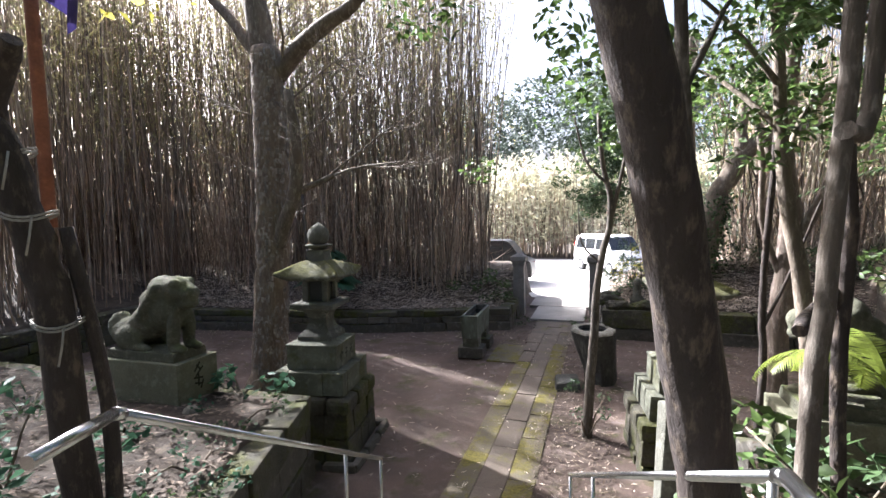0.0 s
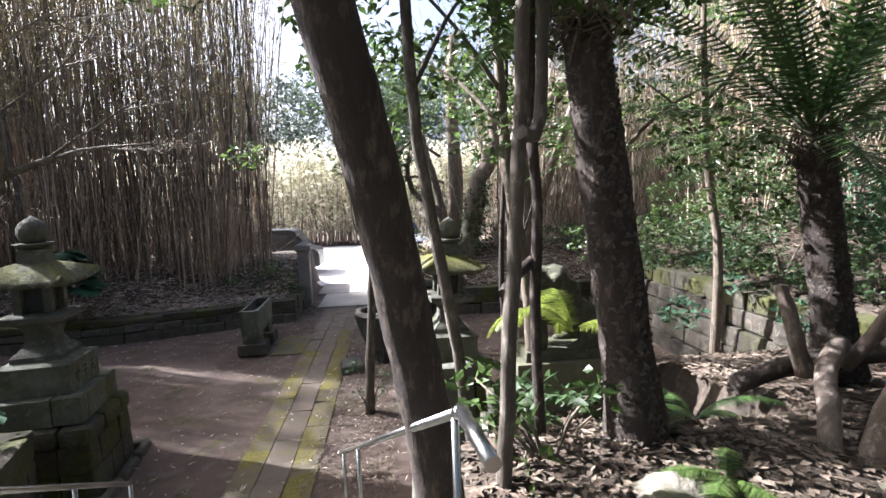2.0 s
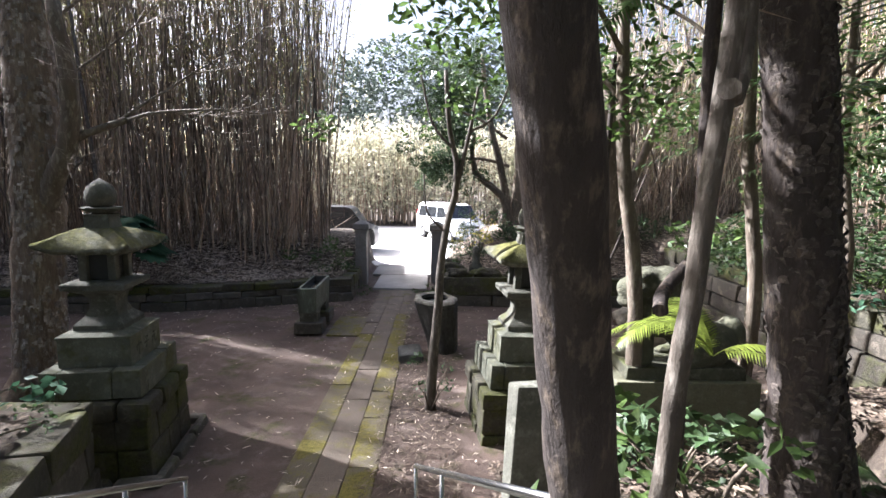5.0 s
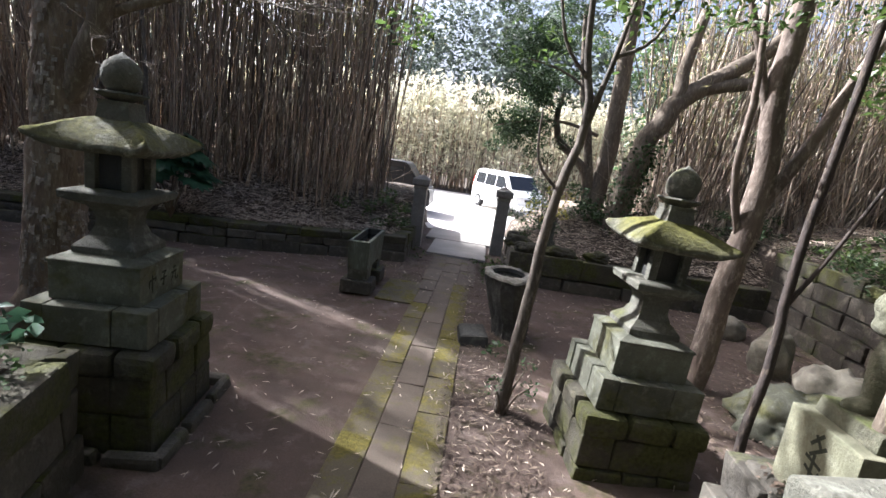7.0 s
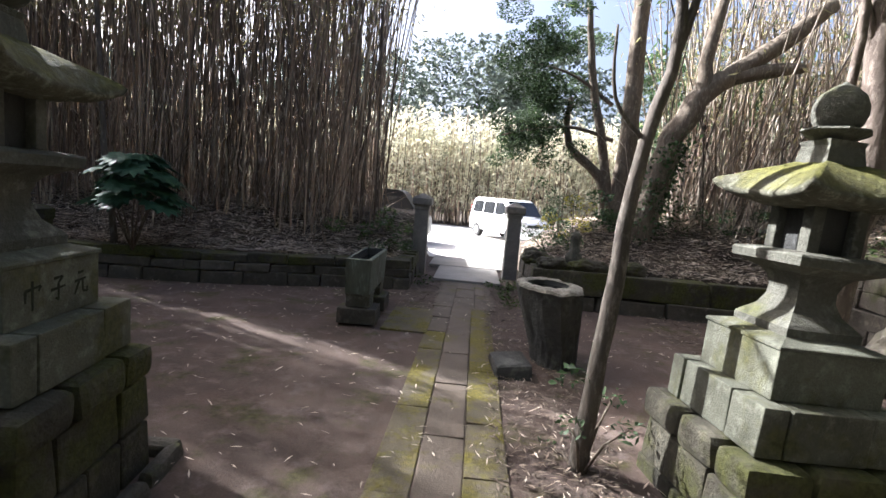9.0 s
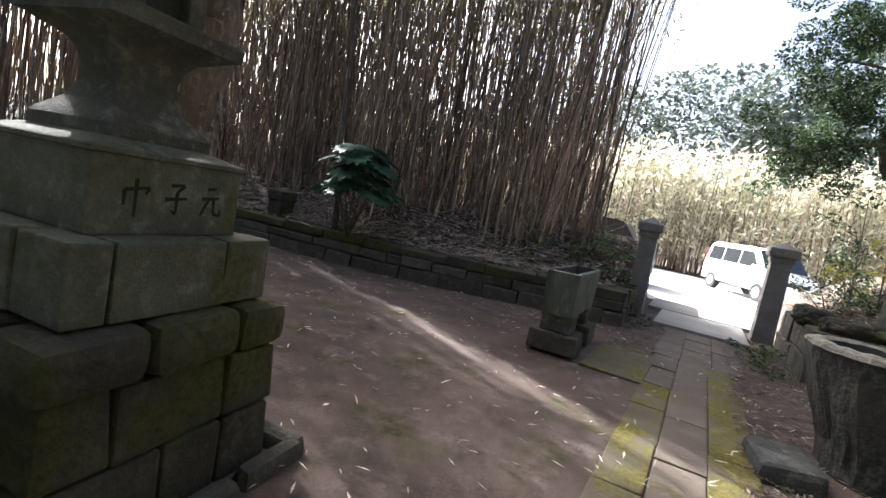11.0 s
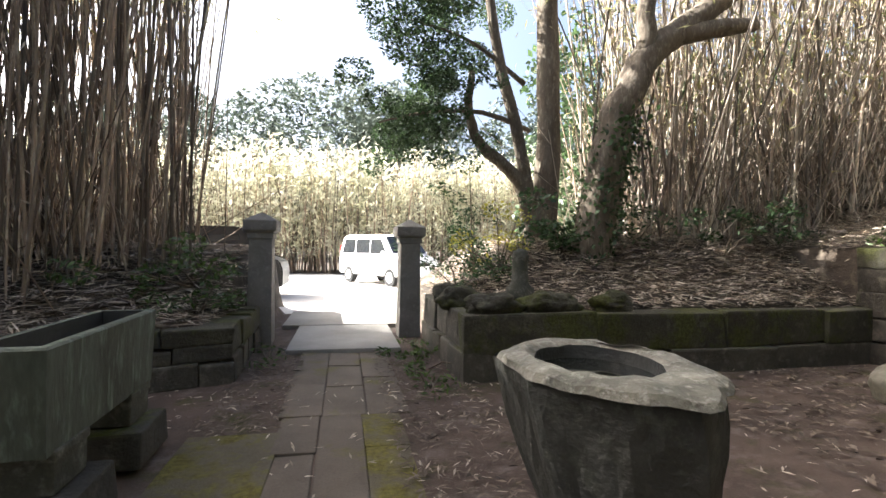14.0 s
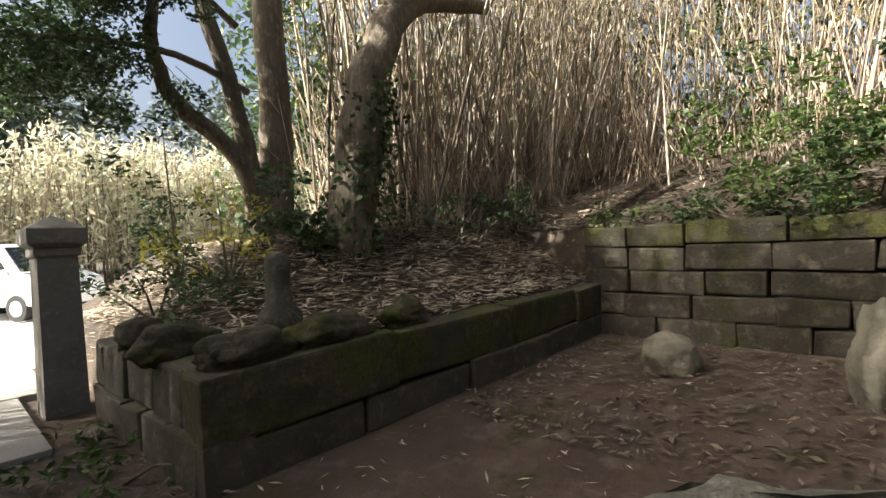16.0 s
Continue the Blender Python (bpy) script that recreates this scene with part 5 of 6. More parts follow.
def rock(name, label, at, size, mat, seed, turn=0, lumps=0.25):
    bm = bmesh.new()
    bmesh.ops.create_icosphere(bm, subdivisions=4, radius=1)
    for v in bm.verts:
        n = v.co.normalized()
        k = 1 + lumps * noise.noise(n * 1.6 + Vector((seed, 0, 0))) + lumps * 0.5 * noise.noise(n * 4 + Vector((0, seed, 0))) + lumps * 0.2 * noise.noise(n * 11)
        v.co = Vector((n.x * size[0], n.y * size[1], n.z * size[2])) * k
    return solid(name, bm, mat, label, "rock", "", "", pose(at[0], at[1], at[2], 0, 0, turn), True)


rock("boulder", "rounded olive-brown boulder before the tall wall", (5.12, 10.45, 0.1), (0.34, 0.27, 0.24), M["rock"], 3, 20, 0.15)
rock("pitted_rock", "pale pitted rock in dappled sun", (3.78, 1.62, 1.46), (0.28, 0.24, 0.2), M["limestone"], 5, 0, 0.5)
rock("flat_rock", "dark flat mossy rock among leaf litter", (2.62, 1.95, 1.44), (0.24, 0.17, 0.1), M["rock"], 8, 40, 0.3)
rock("slab_rock", "big grey slanting rock beside the court", (4.3, 7.2, 0.05), (0.75, 0.5, 0.4), M["stone_clean"], 9, 30, 0.35)
rock("slab_rock", "grey slanting rock below the tall wall", (5.2, 7.9, 0.0), (0.6, 0.5, 0.5), M["rock"], 13, 70, 0.35)
rock("pale_rock", "upright pale mossy rock at the court edge", (4.95, 8.85, 0.15), (0.28, 0.25, 0.55), M["rock"], 31, 0, 0.25)
rock("small_rock", "small stone on the statue terrace", (-2.86, 3.75, 0.97), (0.09, 0.07, 0.06), M["rock"], 15, 0, 0.2)
for k, (x, y, r) in enumerate(((1.55, 11.86, 0.3), (2.2, 11.92, 0.36), (3.0, 11.95, 0.28), (1.38, 12.6, 0.3), (1.4, 13.3, 0.26))):
    rock("edge_stone", "mossy rough stone laid on the planter edge", (x, y, 0.74), (r, r * 0.55, 0.14), M["stone_moss"], 20 + k, 5 * k, 0.3)
bm = loft([(0.17, -0.1), (0.16, 0.1), (0.1, 0.16), (0.09, 0.42), (0.1, 0.46), (0.075, 0.53), (0.02, 0.56)], 14, 0)
solid("stone_marker", bm, M["stone"], "small weathered stone post on the planter", "stone post", m=pose(1.98, 12.2, 0.8), smooth=True)
solid("stele", box(0.5, 0.16, 1.0, (0, 0, -0.15), 0.02, 0.85, 0.02, seed=9), M["stone"], "leaning grey stone slab beside the stairs", "stone slab", m=pose(1.66, 3.1, 0.9, -8, 3, 12))
bm = loft([(0.16, -0.1), (0.17, 0.3), (0.19, 0.34), (0.19, 0.5), (0.1, 0.56)], 4)
solid("stone_marker", bm, M["stone_moss"], "low mossy stone block under the bamboo", "stone post", m=pose(-7.5, 10.95, 0.5))

# ---------------------------------------------------------------- cycads


def frond_arrays(g, base, az, rise, length, n=44, leaflet=0.2, width=0.012, arch=0.9):
    """An arching feather frond: rib and paired leaflets."""
    t = np.linspace(0.03, 1, n)
    ang = rise - arch * t * 1.3
    step = length / n
    h = np.cumsum(np.cos(ang)) * step
    z = np.cumsum(np.sin(ang)) * step
    d = np.array([np.cos(az), np.sin(az), 0])
    side = np.array([-np.sin(az), np.cos(az), 0])
    p = np.asarray(base) + h[:, None] * d + z[:, None] * np.array([0, 0, 1])
    tang = np.gradient(p, axis=0)
    tang /= np.linalg.norm(tang, axis=1)[:, None]
    up = np.cross(tang, side)
    V, F, o = [], [], 0
    for i in range(n - 1):
        w = 0.009 * (1 - t[i]) + 0.003
        V += [p[i] + side * w, p[i] - side * w, p[i + 1] - side * w, p[i + 1] + side * w]
        F += [[o, o + 1, o + 2], [o, o + 2, o + 3]]
        o += 4
        if t[i] > 0.12:
            L = leaflet * math.sin(math.pi * min(0.96, t[i] * 0.85 + 0.12)) ** 0.6
            for s in (-1, 1):
                tip = p[i] + side * s * L * 0.85 + tang[i] * L * 0.45 + up[i] * L * (-0.25 + g.uniform(-0.1, 0.1))
                V += [p[i] - tang[i] * width, p[i] + tang[i] * width, tip]
                F.append([o, o + 1, o + 2])
                o += 3
    return np.array(V), np.array(F)


def cycad(label, base, top, r, fronds, length, seed, scale_rows=40, mat=None, droop=0.9, rise=(0.1, 1.25)):
    g = np.random.default_rng(seed)
    c = thing("cycad", Matrix(), label, "cycad")
    b, t = Vector(base), Vector(top)
    n = 26
    pts = [b.lerp(t, i / (n - 1)) for i in range(n)]
    rad = [r * (1.3 - 0.3 * min(1, i / 6)) * (1 - 0.18 * i / n) for i in range(n)]
    part("trunk", tube(pts, rad, 18, None, 0.06, seed), M["bark_dark"], c)
    # old leaf bases, as overlapping scales round the trunk
    V, F, o = [], [], 0
    for row in range(scale_rows):
        f = row / scale_rows
        q = b.lerp(t, f)
        rr = np.interp(f, np.linspace(0, 1, n), rad)
        for k in range(15):
            a = 2 * math.pi * (k + 0.5 * (row % 2)) / 15 + g.normal(0, 0.08)
            w = rr * 0.2
            d, sd = np.array([math.cos(a), math.sin(a), 0]), np.array([-math.sin(a), math.cos(a), 0])
            o3 = np.array(q) + d * rr * 0.93
            lip = g.uniform(0.006, 0.022)
            h = (t - b).length / scale_rows
            V += [o3 - sd * w, o3 + sd * w, o3 + sd * w * 0.7 + d * lip + np.array([0, 0, h * 0.9]), o3 - sd * w * 0.7 + d * lip + np.array([0, 0, h * 0.9]), o3 + d * 0.0 + np.array([0, 0, h * 1.5])]
            F += [[o, o + 1, o + 2], [o, o + 2, o + 3], [o + 3, o + 2, o + 4]]
            o += 5
    soup("leaf_bases", np.array(V), np.array(F), M["cycad"], "rough old leaf scales", "", "stuff", c)
    arr = []
    for k in range(fronds):
        arr.append(frond_arrays(g, t + Vector((0, 0, 0.05)), k * 2.4 + g.uniform(-0.2, 0.2), g.uniform(*rise), length * g.uniform(0.8, 1.1), arch=droop))
    v, f = merge(arr)
    soup("fronds", v, f, mat or M["frond"], "dark feathery fronds", "", "", c)
    cen = np.array(t) + g.normal(size=(260, 3)) * np.array([r * 0.6, r * 0.6, 0.1])
    v, f = leaves_at(cen, 0.24, 0.02, g, 0.4)
    soup("dry_crown", v, f, M["litter"], "dry brown leaf stalks", "", "", c)
    return c


cycad("tall cycad with a dark scaly trunk on the hillside", (2.8, 2.58, 1.35), (2.47, 2.62, 3.85), 0.155, 16, 1.3, 1, 60, None, 0.7, (0.3, 1.3))
cycad("cycad with a full crown of feathery fronds", (4.62, 3.05, 1.5), (4.4, 3.12, 3.2), 0.14, 46, 2.1, 2, 44, None, 0.5, (-0.1, 1.2))
gf = np.random.default_rng(17)


def fern(label, base, n, length, mat, rise=(0.3, 1.2), arch=1.1, leaflet=0.1):
    arr = [frond_arrays(gf, base, gf.uniform(0, 6.28), gf.uniform(*rise), length * gf.uniform(0.6, 1.1), 48, leaflet, 0.007, arch) for _ in range(n)]
    v, f = merge(arr)
    return soup("fern", v, f, mat, label, "fern", "")


fern("young yellow-green cycad fronds behind the slim tree", (2.58, 3.1, 1.95), 8, 0.85, M["frond_yellow"], (0.7, 1.35), 1.7, 0.14)
fern("small fern with bright fronds among the leaf litter", (2.95, 2.0, 1.5), 7, 0.5, M["leaf_bright"], (0.1, 0.8))
fern("small dark fern at the cycad foot", (3.25, 2.7, 1.45), 8, 0.6, M["frond"])

# fallen and crooked trunks
lg = thing("fallen_trunk", Matrix(), "dark crooked fallen trunk with pale broken ends", "log")
bm = bmesh.new()
limb(bm, [(3.78, 3.05, 1.5), (4.1, 3.0, 1.62), (4.4, 2.9, 1.7), (4.8, 2.8, 1.78), (5.1, 2.7, 1.8), (5.6, 2.55, 1.72)], 0.07, 0.085, 12, 16, 0.12, 61)
part("log", bm, M["bark_dark"], lg)
bm = bmesh.new()
limb(bm, [(3.7, 2.2, 1.42), (3.74, 2.25, 1.62), (3.95, 2.5, 1.78), (4.3, 2.75, 1.86)], 0.055, 0.06, 12, 12, 0.1, 62)
limb(bm, [(4.15, 2.85, 1.62), (4.05, 2.85, 1.95), (3.98, 2.9, 2.25)], 0.06, 0.04, 10, 8, 0.15, 63)
part("stub", bm, M["bark_red"], lg)
slim_tree("crooked_tree", "reddish-barked twin-stemmed tree leaning on the hillside", [(3.78, 2.07, 1.4), (3.98, 2.12, 1.75), (4.22, 2.18, 2.2), (4.42, 2.2, 2.7), (4.55, 2.2, 3.3), (4.68, 2.2, 4.2), (4.7, 2.2, 5.5)], 0.075, 0.05, M["bark_red"], (), 0, None, 0,
          [([(4.3, 2.2, 2.4), (4.5, 2.35, 2.8), (4.7, 2.4, 3.4), (4.95, 2.4, 4.6)], 0.05, 0.035), ([(4.35, 2.75, 1.7), (4.5, 2.5, 2.3), (4.6, 2.4, 3.0)], 0.05, 0.04)], 65)

# big tree by the stairs with a bannered pole tied to it
slim_tree("roped_tree", "dark tree trunk with grey cord tied round it", [(-1.7, 1.9, 0.9), (-1.72, 1.87, 1.4), (-1.74, 1.85, 2.28), (-1.79, 1.8, 2.7), (-1.84, 1.76, 3.06), (-1.92, 1.7, 3.4), (-2.05, 1.6, 3.7), (-2.3, 1.5, 4.5)], 0.1, 0.085, M["bark_dark"], (), 0, None, 0,
          [([(-1.95, 1.7, 3.45), (-1.85, 1.72, 3.7), (-1.7, 1.7, 3.85)], 0.07, 0.05), ([(-1.6, 1.98, 1.0), (-1.6, 1.98, 1.8), (-1.66, 1.95, 2.4), (-1.72, 1.9, 2.9)], 0.05, 0.035)], 67)
cd = thing("tie_cord", Matrix(), "knotted grey cord round the tree and pole", "cord")
for z, cx, cy in ((2.96, -1.83, 1.79), (3.3, -1.92, 1.76), (2.36, -1.76, 1.86)):
    for dz in (0, 0.018):
        part("loop", tube([(cx + 0.125 * math.cos(a), cy + 0.125 * math.sin(a), z + dz + 0.02 * math.sin(2 * a)) for a in np.linspace(0, 6.283, 18)], 0.007, 5), M["cord"], cd)
    part("loose_end", tube([(cx + 0.13, cy - 0.07, z), (cx + 0.15, cy - 0.1, z - 0.1), (cx + 0.13, cy - 0.11, z - 0.2)], 0.006, 5), M["cord"], cd)
bp = thing("banner_pole", Matrix(), "rust-red pole carrying a small purple banner", "banner")
part("pole", tube([(-2.0, 2.0, 2.9), (-2.05, 2.0, 5.6)], 0.036, 12), M["pole"], bp)
bm = bmesh.new()
g = [[bm.verts.new((-1.98 + 0.28 * u + 0.02 * math.sin(7 * u + 4 * w), 2.03 + 0.05 * math.sin(9 * u + 2 * w), 4.75 - 0.8 * w * (0.55 + 0.45 * u))) for u in np.linspace(0, 1, 12)] for w in np.linspace(0, 1, 12)]
for a, b in zip(g, g[1:]):
    for i in range(11):
        bm.faces.new((a[i], a[i + 1], b[i + 1], b[i]))
part("banner", bm, M["purple"], bp, "limp purple cloth banner", True)

# ---------------------------------------------------------------- shrubs and undergrowth


def shrub(name, label, centre, spread, count, size, n, mat, leaf, width=None, stems=6, seed=0):
    g = np.random.default_rng(seed)
    s = thing(name, Matrix(), label, "shrub")
    cs, rs = scatter_clumps(centre, spread, count, size, g)
    v, f = leaves_at(crown_points(cs, rs, n, g), leaf, width or leaf * 0.5, g, 0.1)
    soup("foliage", v, f, mat, "", "", "", s)
    for c in cs[:stems]:
        part("stem", tube([(centre[0], centre[1], gz(centre[0], centre[1]) - 0.05), Vector(c) * 0.5 + Vector((centre[0], centre[1], gz(centre[0], centre[1]))) * 0.5 + Vector((0, 0, 0.05)), c], [0.014, 0.01, 0.006], 6), M["bark"], s)
    return s


# fatsia: palmate leaves
fs = thing("fatsia", Matrix(), "fatsia shrub with large lobed blue-green leaves", "shrub")
g = np.random.default_rng(23)
V, F, o = [], [], 0
for k in range(64):
    az, el = g.uniform(0, 6.28), g.uniform(0.1, 1.2)
    c = np.array([-5.6, 10.8, 1.1]) + np.array([math.cos(az) * math.cos(el) * 0.75, math.sin(az) * math.cos(el) * 0.6, math.sin(el) * 1.1 + 0.05]) * g.uniform(0.55, 1.0)
    d = np.array([math.cos(az), math.sin(az), -0.55])
    sd = np.array([-math.sin(az), math.cos(az), 0.0])
    for lobe in np.linspace(-1.9, 1.9, 8):
        L = 0.32 * (1 - 0.12 * abs(lobe))
        ld = d * math.cos(lobe) + sd * math.sin(lobe)
        ls = -d * math.sin(lobe) + sd * math.cos(lobe)
        V += [c, c + ld * L * 0.6 + ls * 0.06 + [0, 0, 0.012], c + ld * L, c + ld * L * 0.6 - ls * 0.06 + [0, 0, 0.012]]
        F += [[o, o + 1, o + 2], [o, o + 2, o + 3]]
        o += 4
soup("foliage", np.array(V), np.array(F), M["leaf_blue"], "", "", "", fs)
for k in range(7):
    a = k * 0.9
    part("stem", tube([(-5.6, 10.78, 0.45), (-5.6 + 0.2 * math.cos(a), 10.75 + 0.2 * math.sin(a), 1.0), (-5.6 + 0.45 * math.cos(a), 10.75 + 0.4 * math.sin(a), 1.5)], [0.02, 0.015, 0.008], 6), M["bark"], fs)
slim_tree("sapling", "slender pale sapling under the bamboo", [(-6.1, 11.0, 0.4), (-6.15, 11.0, 1.2), (-6.3, 11.0, 2.2), (-6.35, 11.0, 3.4), (-6.6, 11.0, 6.5)], 0.06, 0.03, M["bark_pale"], (), 0, None, 0, (), 71)
shrub("pale_leaved_shrub", "young shrub with broad pale green leaves", (2.15, 2.35, 1.62), (0.7, 0.4, 0.35), 9, 0.16, 170, M["leaf_bright"], 0.1, 0.055, 6, 31)
shrub("dark_shrub", "glossy dark-leaved shrub beside the cycad", (2.5, 3.3, 1.35), (0.7, 0.5, 0.3), 9, 0.2, 300, M["leaf"], 0.11, 0.06, 6, 32)
shrub("aucuba_shrub", "aucuba shrub with blue-green leaves on the terrace", (-3.0, 2.2, 1.25), (1.2, 1.0, 0.4), 12, 0.22, 420, M["leaf_blue"], 0.13, 0.055, 7, 33)
shrub("aucuba_shrub", "aucuba shrub with drooping leaves beside the roped tree", (-2.3, 1.5, 1.5), (0.6, 0.5, 0.5), 8, 0.16, 160, M["leaf_blue"], 0.12, 0.05, 5, 34)
shrub("low_shrub", "low broad-leaved plant behind the stair wall", (-2.75, 4.35, 1.08), (0.5, 0.3, 0.15), 7, 0.12, 70, M["leaf_blue"], 0.13, 0.08, 4, 35)
for k, (x, y) in enumerate(((-1.5, 1.6), (-1.7, 2.3), (-1.95, 2.9), (-2.2, 3.6), (-3.1, 3.2), (-4.6, 3.5))):
    shrub("ground_ivy", "small dark ivy leaves over the terrace edge", (x, y, gz(x, y) + 0.05), (0.4, 0.5, 0.06), 8, 0.12, 150, M["leaf" if k % 2 else "leaf_blue"], 0.05, 0.035, 3, 210 + k)
shrub("thin_shrub", "thin evergreen shrub with a few yellow leaves", (2.05, 14.5, 1.85), (0.6, 0.5, 1.0), 16, 0.2, 900, M["leaf"], 0.08, 0.035, 8, 36)
shrub("low_shrub", "green plants growing on the bank by the gate", (-1.75, 13.3, 0.95), (0.7, 1.2, 0.4), 12, 0.18, 600, M["leaf_bright"], 0.1, 0.04, 6, 37)
shrub("low_shrub", "bright plants over the mossy bank by the gate", (-1.6, 12.7, 0.85), (0.5, 0.7, 0.3), 10, 0.16, 420, M["leaf_bright"], 0.08, 0.035, 5, 230)
shrub("low_shrub", "trimmed green bushes behind the gate pillar", (1.75, 14.3, 1.15), (0.9, 1.4, 0.3), 16, 0.22, 1300, M["leaf"], 0.07, 0.035, 6, 38)
shrub("ivy_clump", "dark ivy clump at the foot of the old tree", (3.2, 13.6, 1.55), (1.0, 0.7, 0.5), 12, 0.22, 900, M["leaf"], 0.08, 0.06, 5, 39)
for k, (x, y, z, w, m) in enumerate(((7.5, 8.9, 1.95, 1.2, "leaf_bright"), (7.5, 8.0, 2.0, 1.5, "leaf"), (7.3, 6.6, 1.9, 1.5, "leaf"), (7.4, 5.2, 2.1, 1.6, "leaf_blue"), (7.2, 3.8, 2.0, 1.6, "leaf"), (8.7, 10.2, 2.5, 1.2, "leaf_bright"),
                                     (8.6, 7.2, 3.0, 2.0, "leaf"), (8.4, 4.6, 3.0, 2.0, "leaf"), (7.6, 2.4, 2.1, 1.5, "leaf_blue"))):
    shrub("hillside_shrub", "leafy evergreen shrub above the tall wall", (x, y, z), (w, w, 1.2), 18, 0.36, 2200, M[m], 0.11, 0.05, 6, 50 + k)
for k, (x, y, z, w) in enumerate(((3.6, 4.6, 4.6, 2.4), (2.4, 4.2, 5.0, 2.2), (5.6, 6.0, 5.0, 2.6))):
    t = thing("broadleaf_tree", Matrix(), "broadleaved tree with fresh green foliage over the hillside", "tree")
    bm = bmesh.new()
    limb(bm, [(x + 0.3, y + 0.2, gz(x + 0.3, y + 0.2) - 0.1), (x + 0.2, y, 2.0), (x, y, 3.4), (x - 0.1, y, 5.5)], 0.07, 0.035, 10, 14, 0.1, 80 + k)
    part("trunk", bm, M["bark"], t)
    bm = bmesh.new()
    for q in range(5):
        a = q * 1.3 + k
        limb(bm, [(x, y, 3.2 + 0.3 * q), (x + 0.5 * math.cos(a), y + 0.5 * math.sin(a), 3.7 + 0.3 * q), (x + 1.1 * math.cos(a), y + 1.1 * math.sin(a), 4.0 + 0.35 * q)], 0.025, 0.008, 6, 7, 0.1, q)
    part("limb", bm, M["bark"], t)
    g = np.random.default_rng(90 + k)
    cs, rs = scatter_clumps((x, y, z + 0.6), (w * 1.3, w * 1.3, 2.4), 40, 0.42, g)
    leafy("crown", t, cs, rs, 7500, 0.095, 0.042, M["leaf_bright"], g)
    # second crown added out of view to shade and dapple the hillside
    cs, rs = scatter_clumps((x + 0.4, y - 0.8, 8.0), (w * 2.4, w * 2.6, 2.2), 46, 0.7, g)
    leafy("upper_crown", t, cs, rs, 6500, 0.2, 0.1, M["leaf"], g)
for k, (x, y, n) in enumerate(((0.9, 12.4, 160), (0.98, 13.1, 130), (0.85, 11.7, 90), (-0.86, 12.9, 90))):
    shrub("weed", "low pale-leaved weeds at the foot of the wall", (x, y, 0.08), (0.3, 0.5, 0.08), 6, 0.1, n, M["leaf_bright"], 0.09, 0.03, 3, 140 + k)
for k, (x, y) in enumerate(((7.0, 11.3), (6.9, 10.2), (7.0, 9.2), (6.95, 8.0), (7.0, 6.8), (6.95, 5.6))):
    shrub("wall_top_plants", "low green plants hanging over the wall top", (x, y, 1.55), (0.5, 0.9, 0.2), 10, 0.17, 420, M["leaf" if k % 2 else "leaf_bright"], 0.09, 0.04, 4, 160 + k)
for k, (x, y, z, n) in enumerate(((5.6, 13.2, 1.75, 380), (6.8, 13.4, 1.8, 420), (4.6, 13.9, 1.75, 320))):
    shrub("undergrowth_shrub", "small dark-leaved shrub under the thicket", (x, y, z), (0.9, 0.6, 0.3), 9, 0.2, n, M["leaf"], 0.09, 0.04, 5, 180 + k)
shrub("sucker_leaves", "leafy shoots round the foot of the young tree", (0.97, 6.4, 0.35), (0.3, 0.3, 0.4), 8, 0.1, 150, M["leaf"], 0.06, 0.03, 5, 190)
shrub("bright_shrub", "yellow-green shrub beside the old tree", (2.2, 13.6, 1.5), (0.6, 0.5, 0.6), 10, 0.2, 420, M["yellow"], 0.08, 0.04, 6, 191)
g = np.random.default_rng(5)
near = thing("yellow_twig", Matrix(), "twig with bright yellow-green leaves near the banner", "branch")
v, f = leaves_at(np.array([-1.75, 2.35, 4.45]) + g.normal(size=(60, 3)) * np.array([0.25, 0.2, 0.12]), 0.11, 0.06, g, 0.5)
soup("foliage", v, f, M["yellow"], "", "", "", near)
part("stem", tube([(-2.2, 1.6, 4.3), (-1.9, 2.1, 4.5), (-1.5, 2.5, 4.5)], [0.012, 0.009, 0.004], 6), M["bark"], near)

# ---------------------------------------------------------------- fallen leaves and straw
g = np.random.default_rng(99)


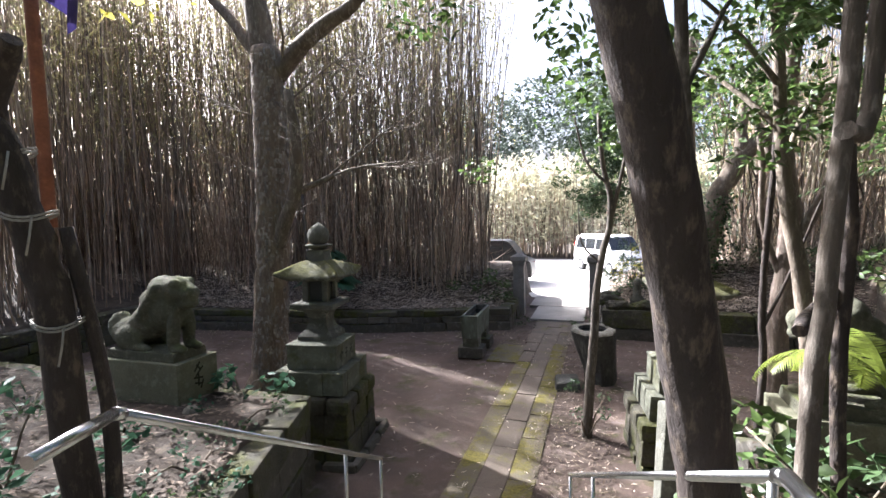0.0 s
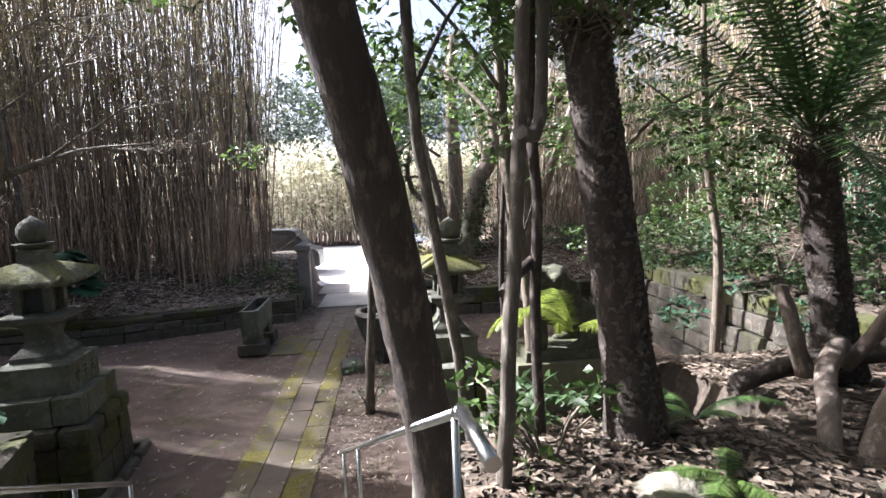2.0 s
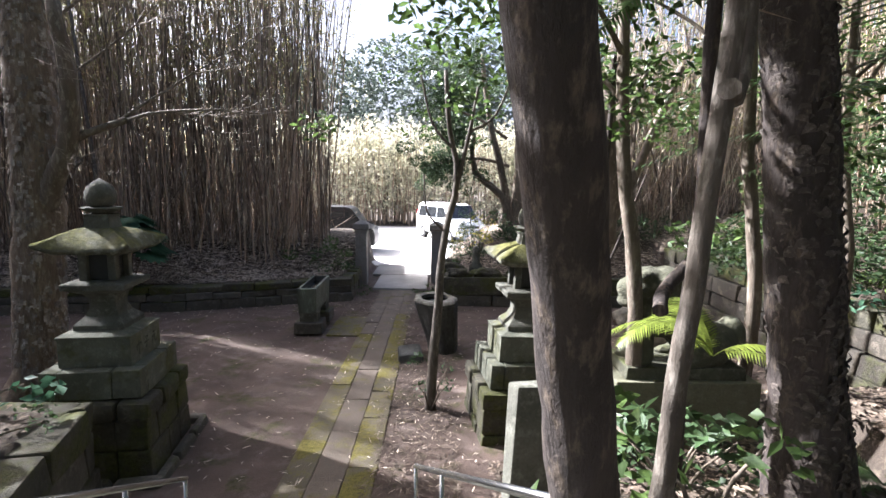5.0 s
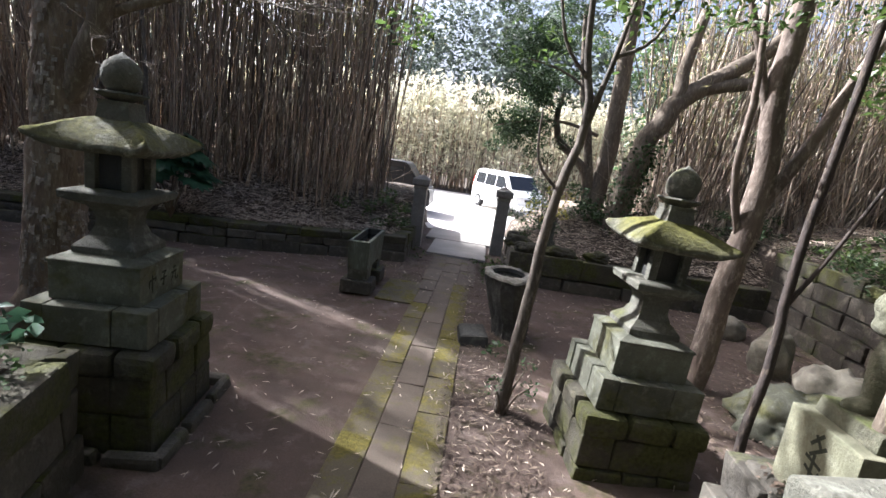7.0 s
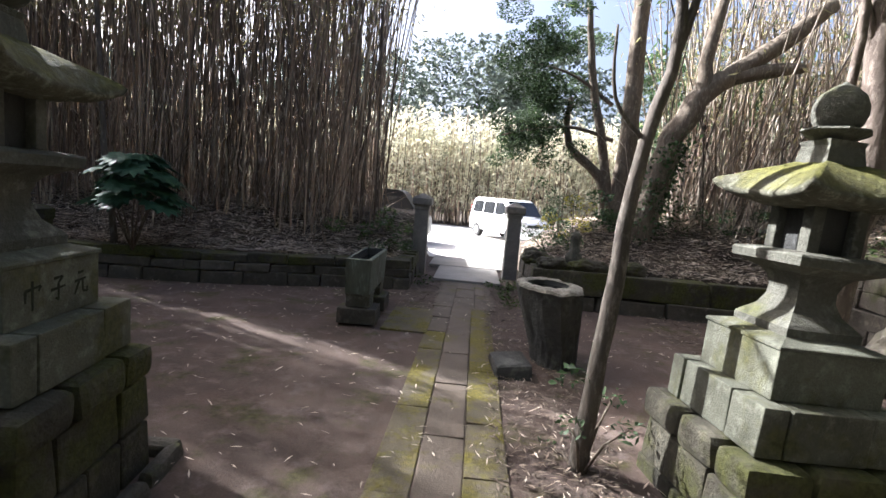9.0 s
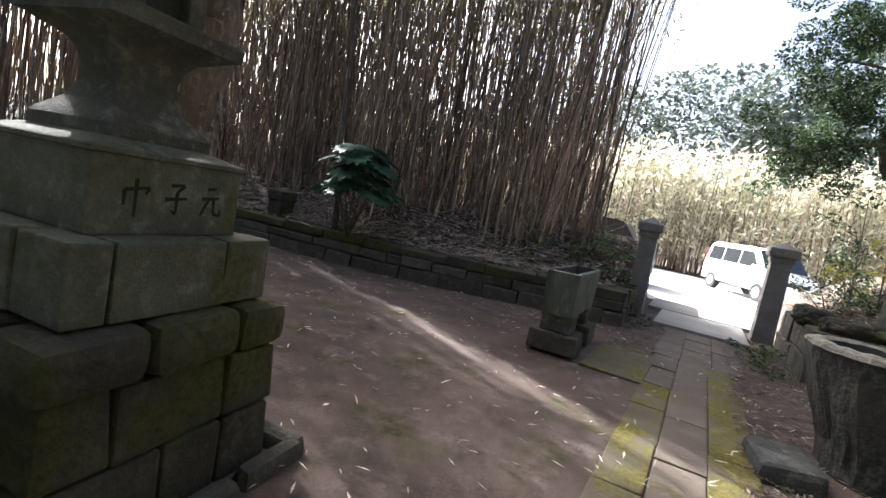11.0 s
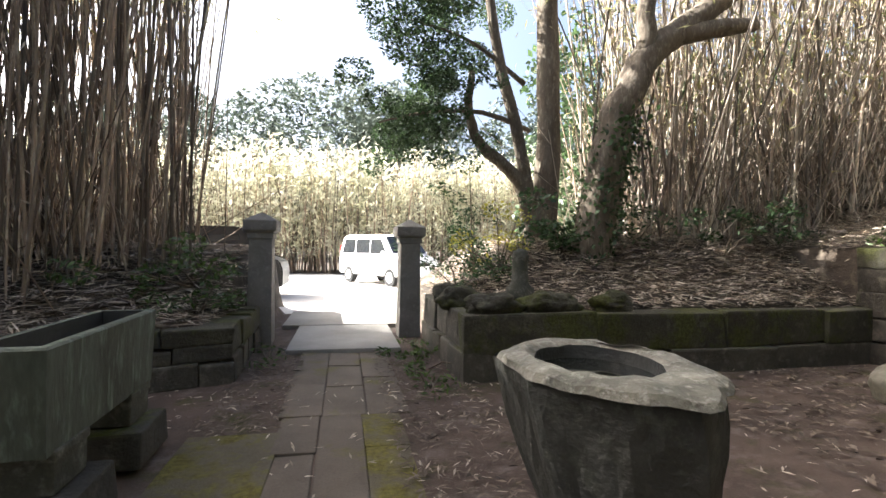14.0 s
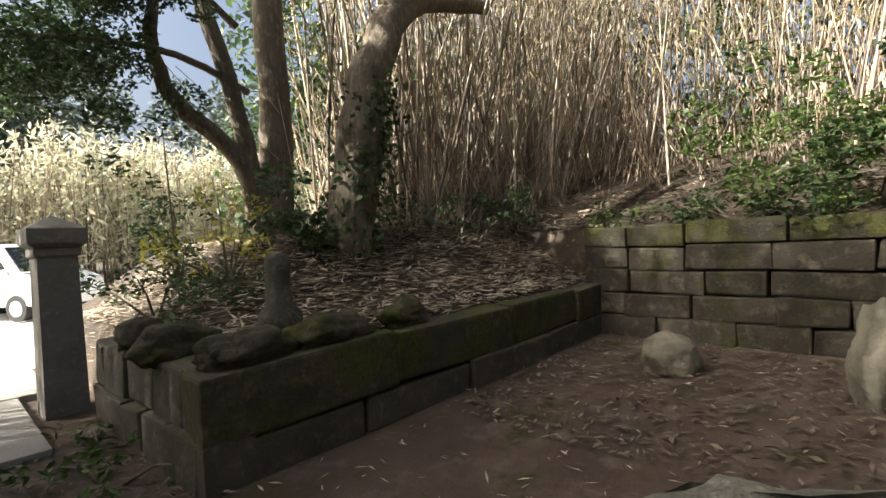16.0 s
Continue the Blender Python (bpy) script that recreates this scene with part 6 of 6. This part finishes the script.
def litter(name, label, n, x0, x1, y0, y1, size, width, mat, keep=None, lift=0.012):
    x, y = g.uniform(x0, x1, n), g.uniform(y0, y1, n)
    if keep is not None:
        ok = keep(x, y)
        x, y = x[ok], y[ok]
    z = ground_z(x, y) + np.where((np.abs(x) < 0.55) & (y > 3.9), 0.035, 0.02) + g.uniform(0, lift, len(x))
    v, f = leaves_at(np.stack([x, y, z], 1), size, width, g, 0, 1, 0.9)
    soup(name, v, f, mat, label, "leaf litter", "stuff")


litter("court_leaf_litter", "scattered pale bamboo leaves on the court", 5200, -10, 6.3, 4.7, 11.8, 0.085, 0.014, M["straw"], lambda x, y: g.uniform(0, 1, len(x)) < 0.35 + 0.65 * (np.abs(x - 0.9) < 0.6) + 0.4 * (y > wall_line(x) - 1.0))
litter("path_side_litter", "leaves gathered along the path edge", 3200, 0.35, 1.3, 4.2, 13.6, 0.08, 0.018, M["litter"])
litter("gate_side_litter", "leaves gathered by the gate", 900, -1.1, -0.45, 10.6, 13.8, 0.08, 0.018, M["litter"])
litter("bamboo_bank_litter", "thick straw and leaf litter under the bamboo", 34000, -13, -1.3, 10.6, 15.5, 0.22, 0.022, M["straw"], lambda x, y: (y > wall_line(x) + 0.35), 0.07)
litter("planter_litter", "dry leaf litter on the planter bank", 20000, 1.4, 9.0, 11.95, 16.5, 0.17, 0.022, M["straw"], None, 0.06)
litter("hillside_litter", "brown leaf litter on the hillside", 20000, 1.6, 6.3, 0.2, 5.2, 0.075, 0.03, M["litter"], None, 0.03)
litter("terrace_litter", "brown leaf litter on the statue statue terrace", 4500, -8, -1.2, 0.5, 4.4, 0.075, 0.03, M["litter"], lambda x, y: x < np.interp(y, [0.9, 4.6], [-1.12, -2.22]), 0.03)
litter("wall_slope_litter", "leaf litter above the tall wall", 7000, 6.7, 10, 1, 12, 0.12, 0.03, M["litter"], None, 0.04)
litter("corner_litter", "leaf litter in the sunny corner of the court", 3500, 3.0, 6.3, 5.0, 11.6, 0.09, 0.03, M["litter"], None, 0.02)
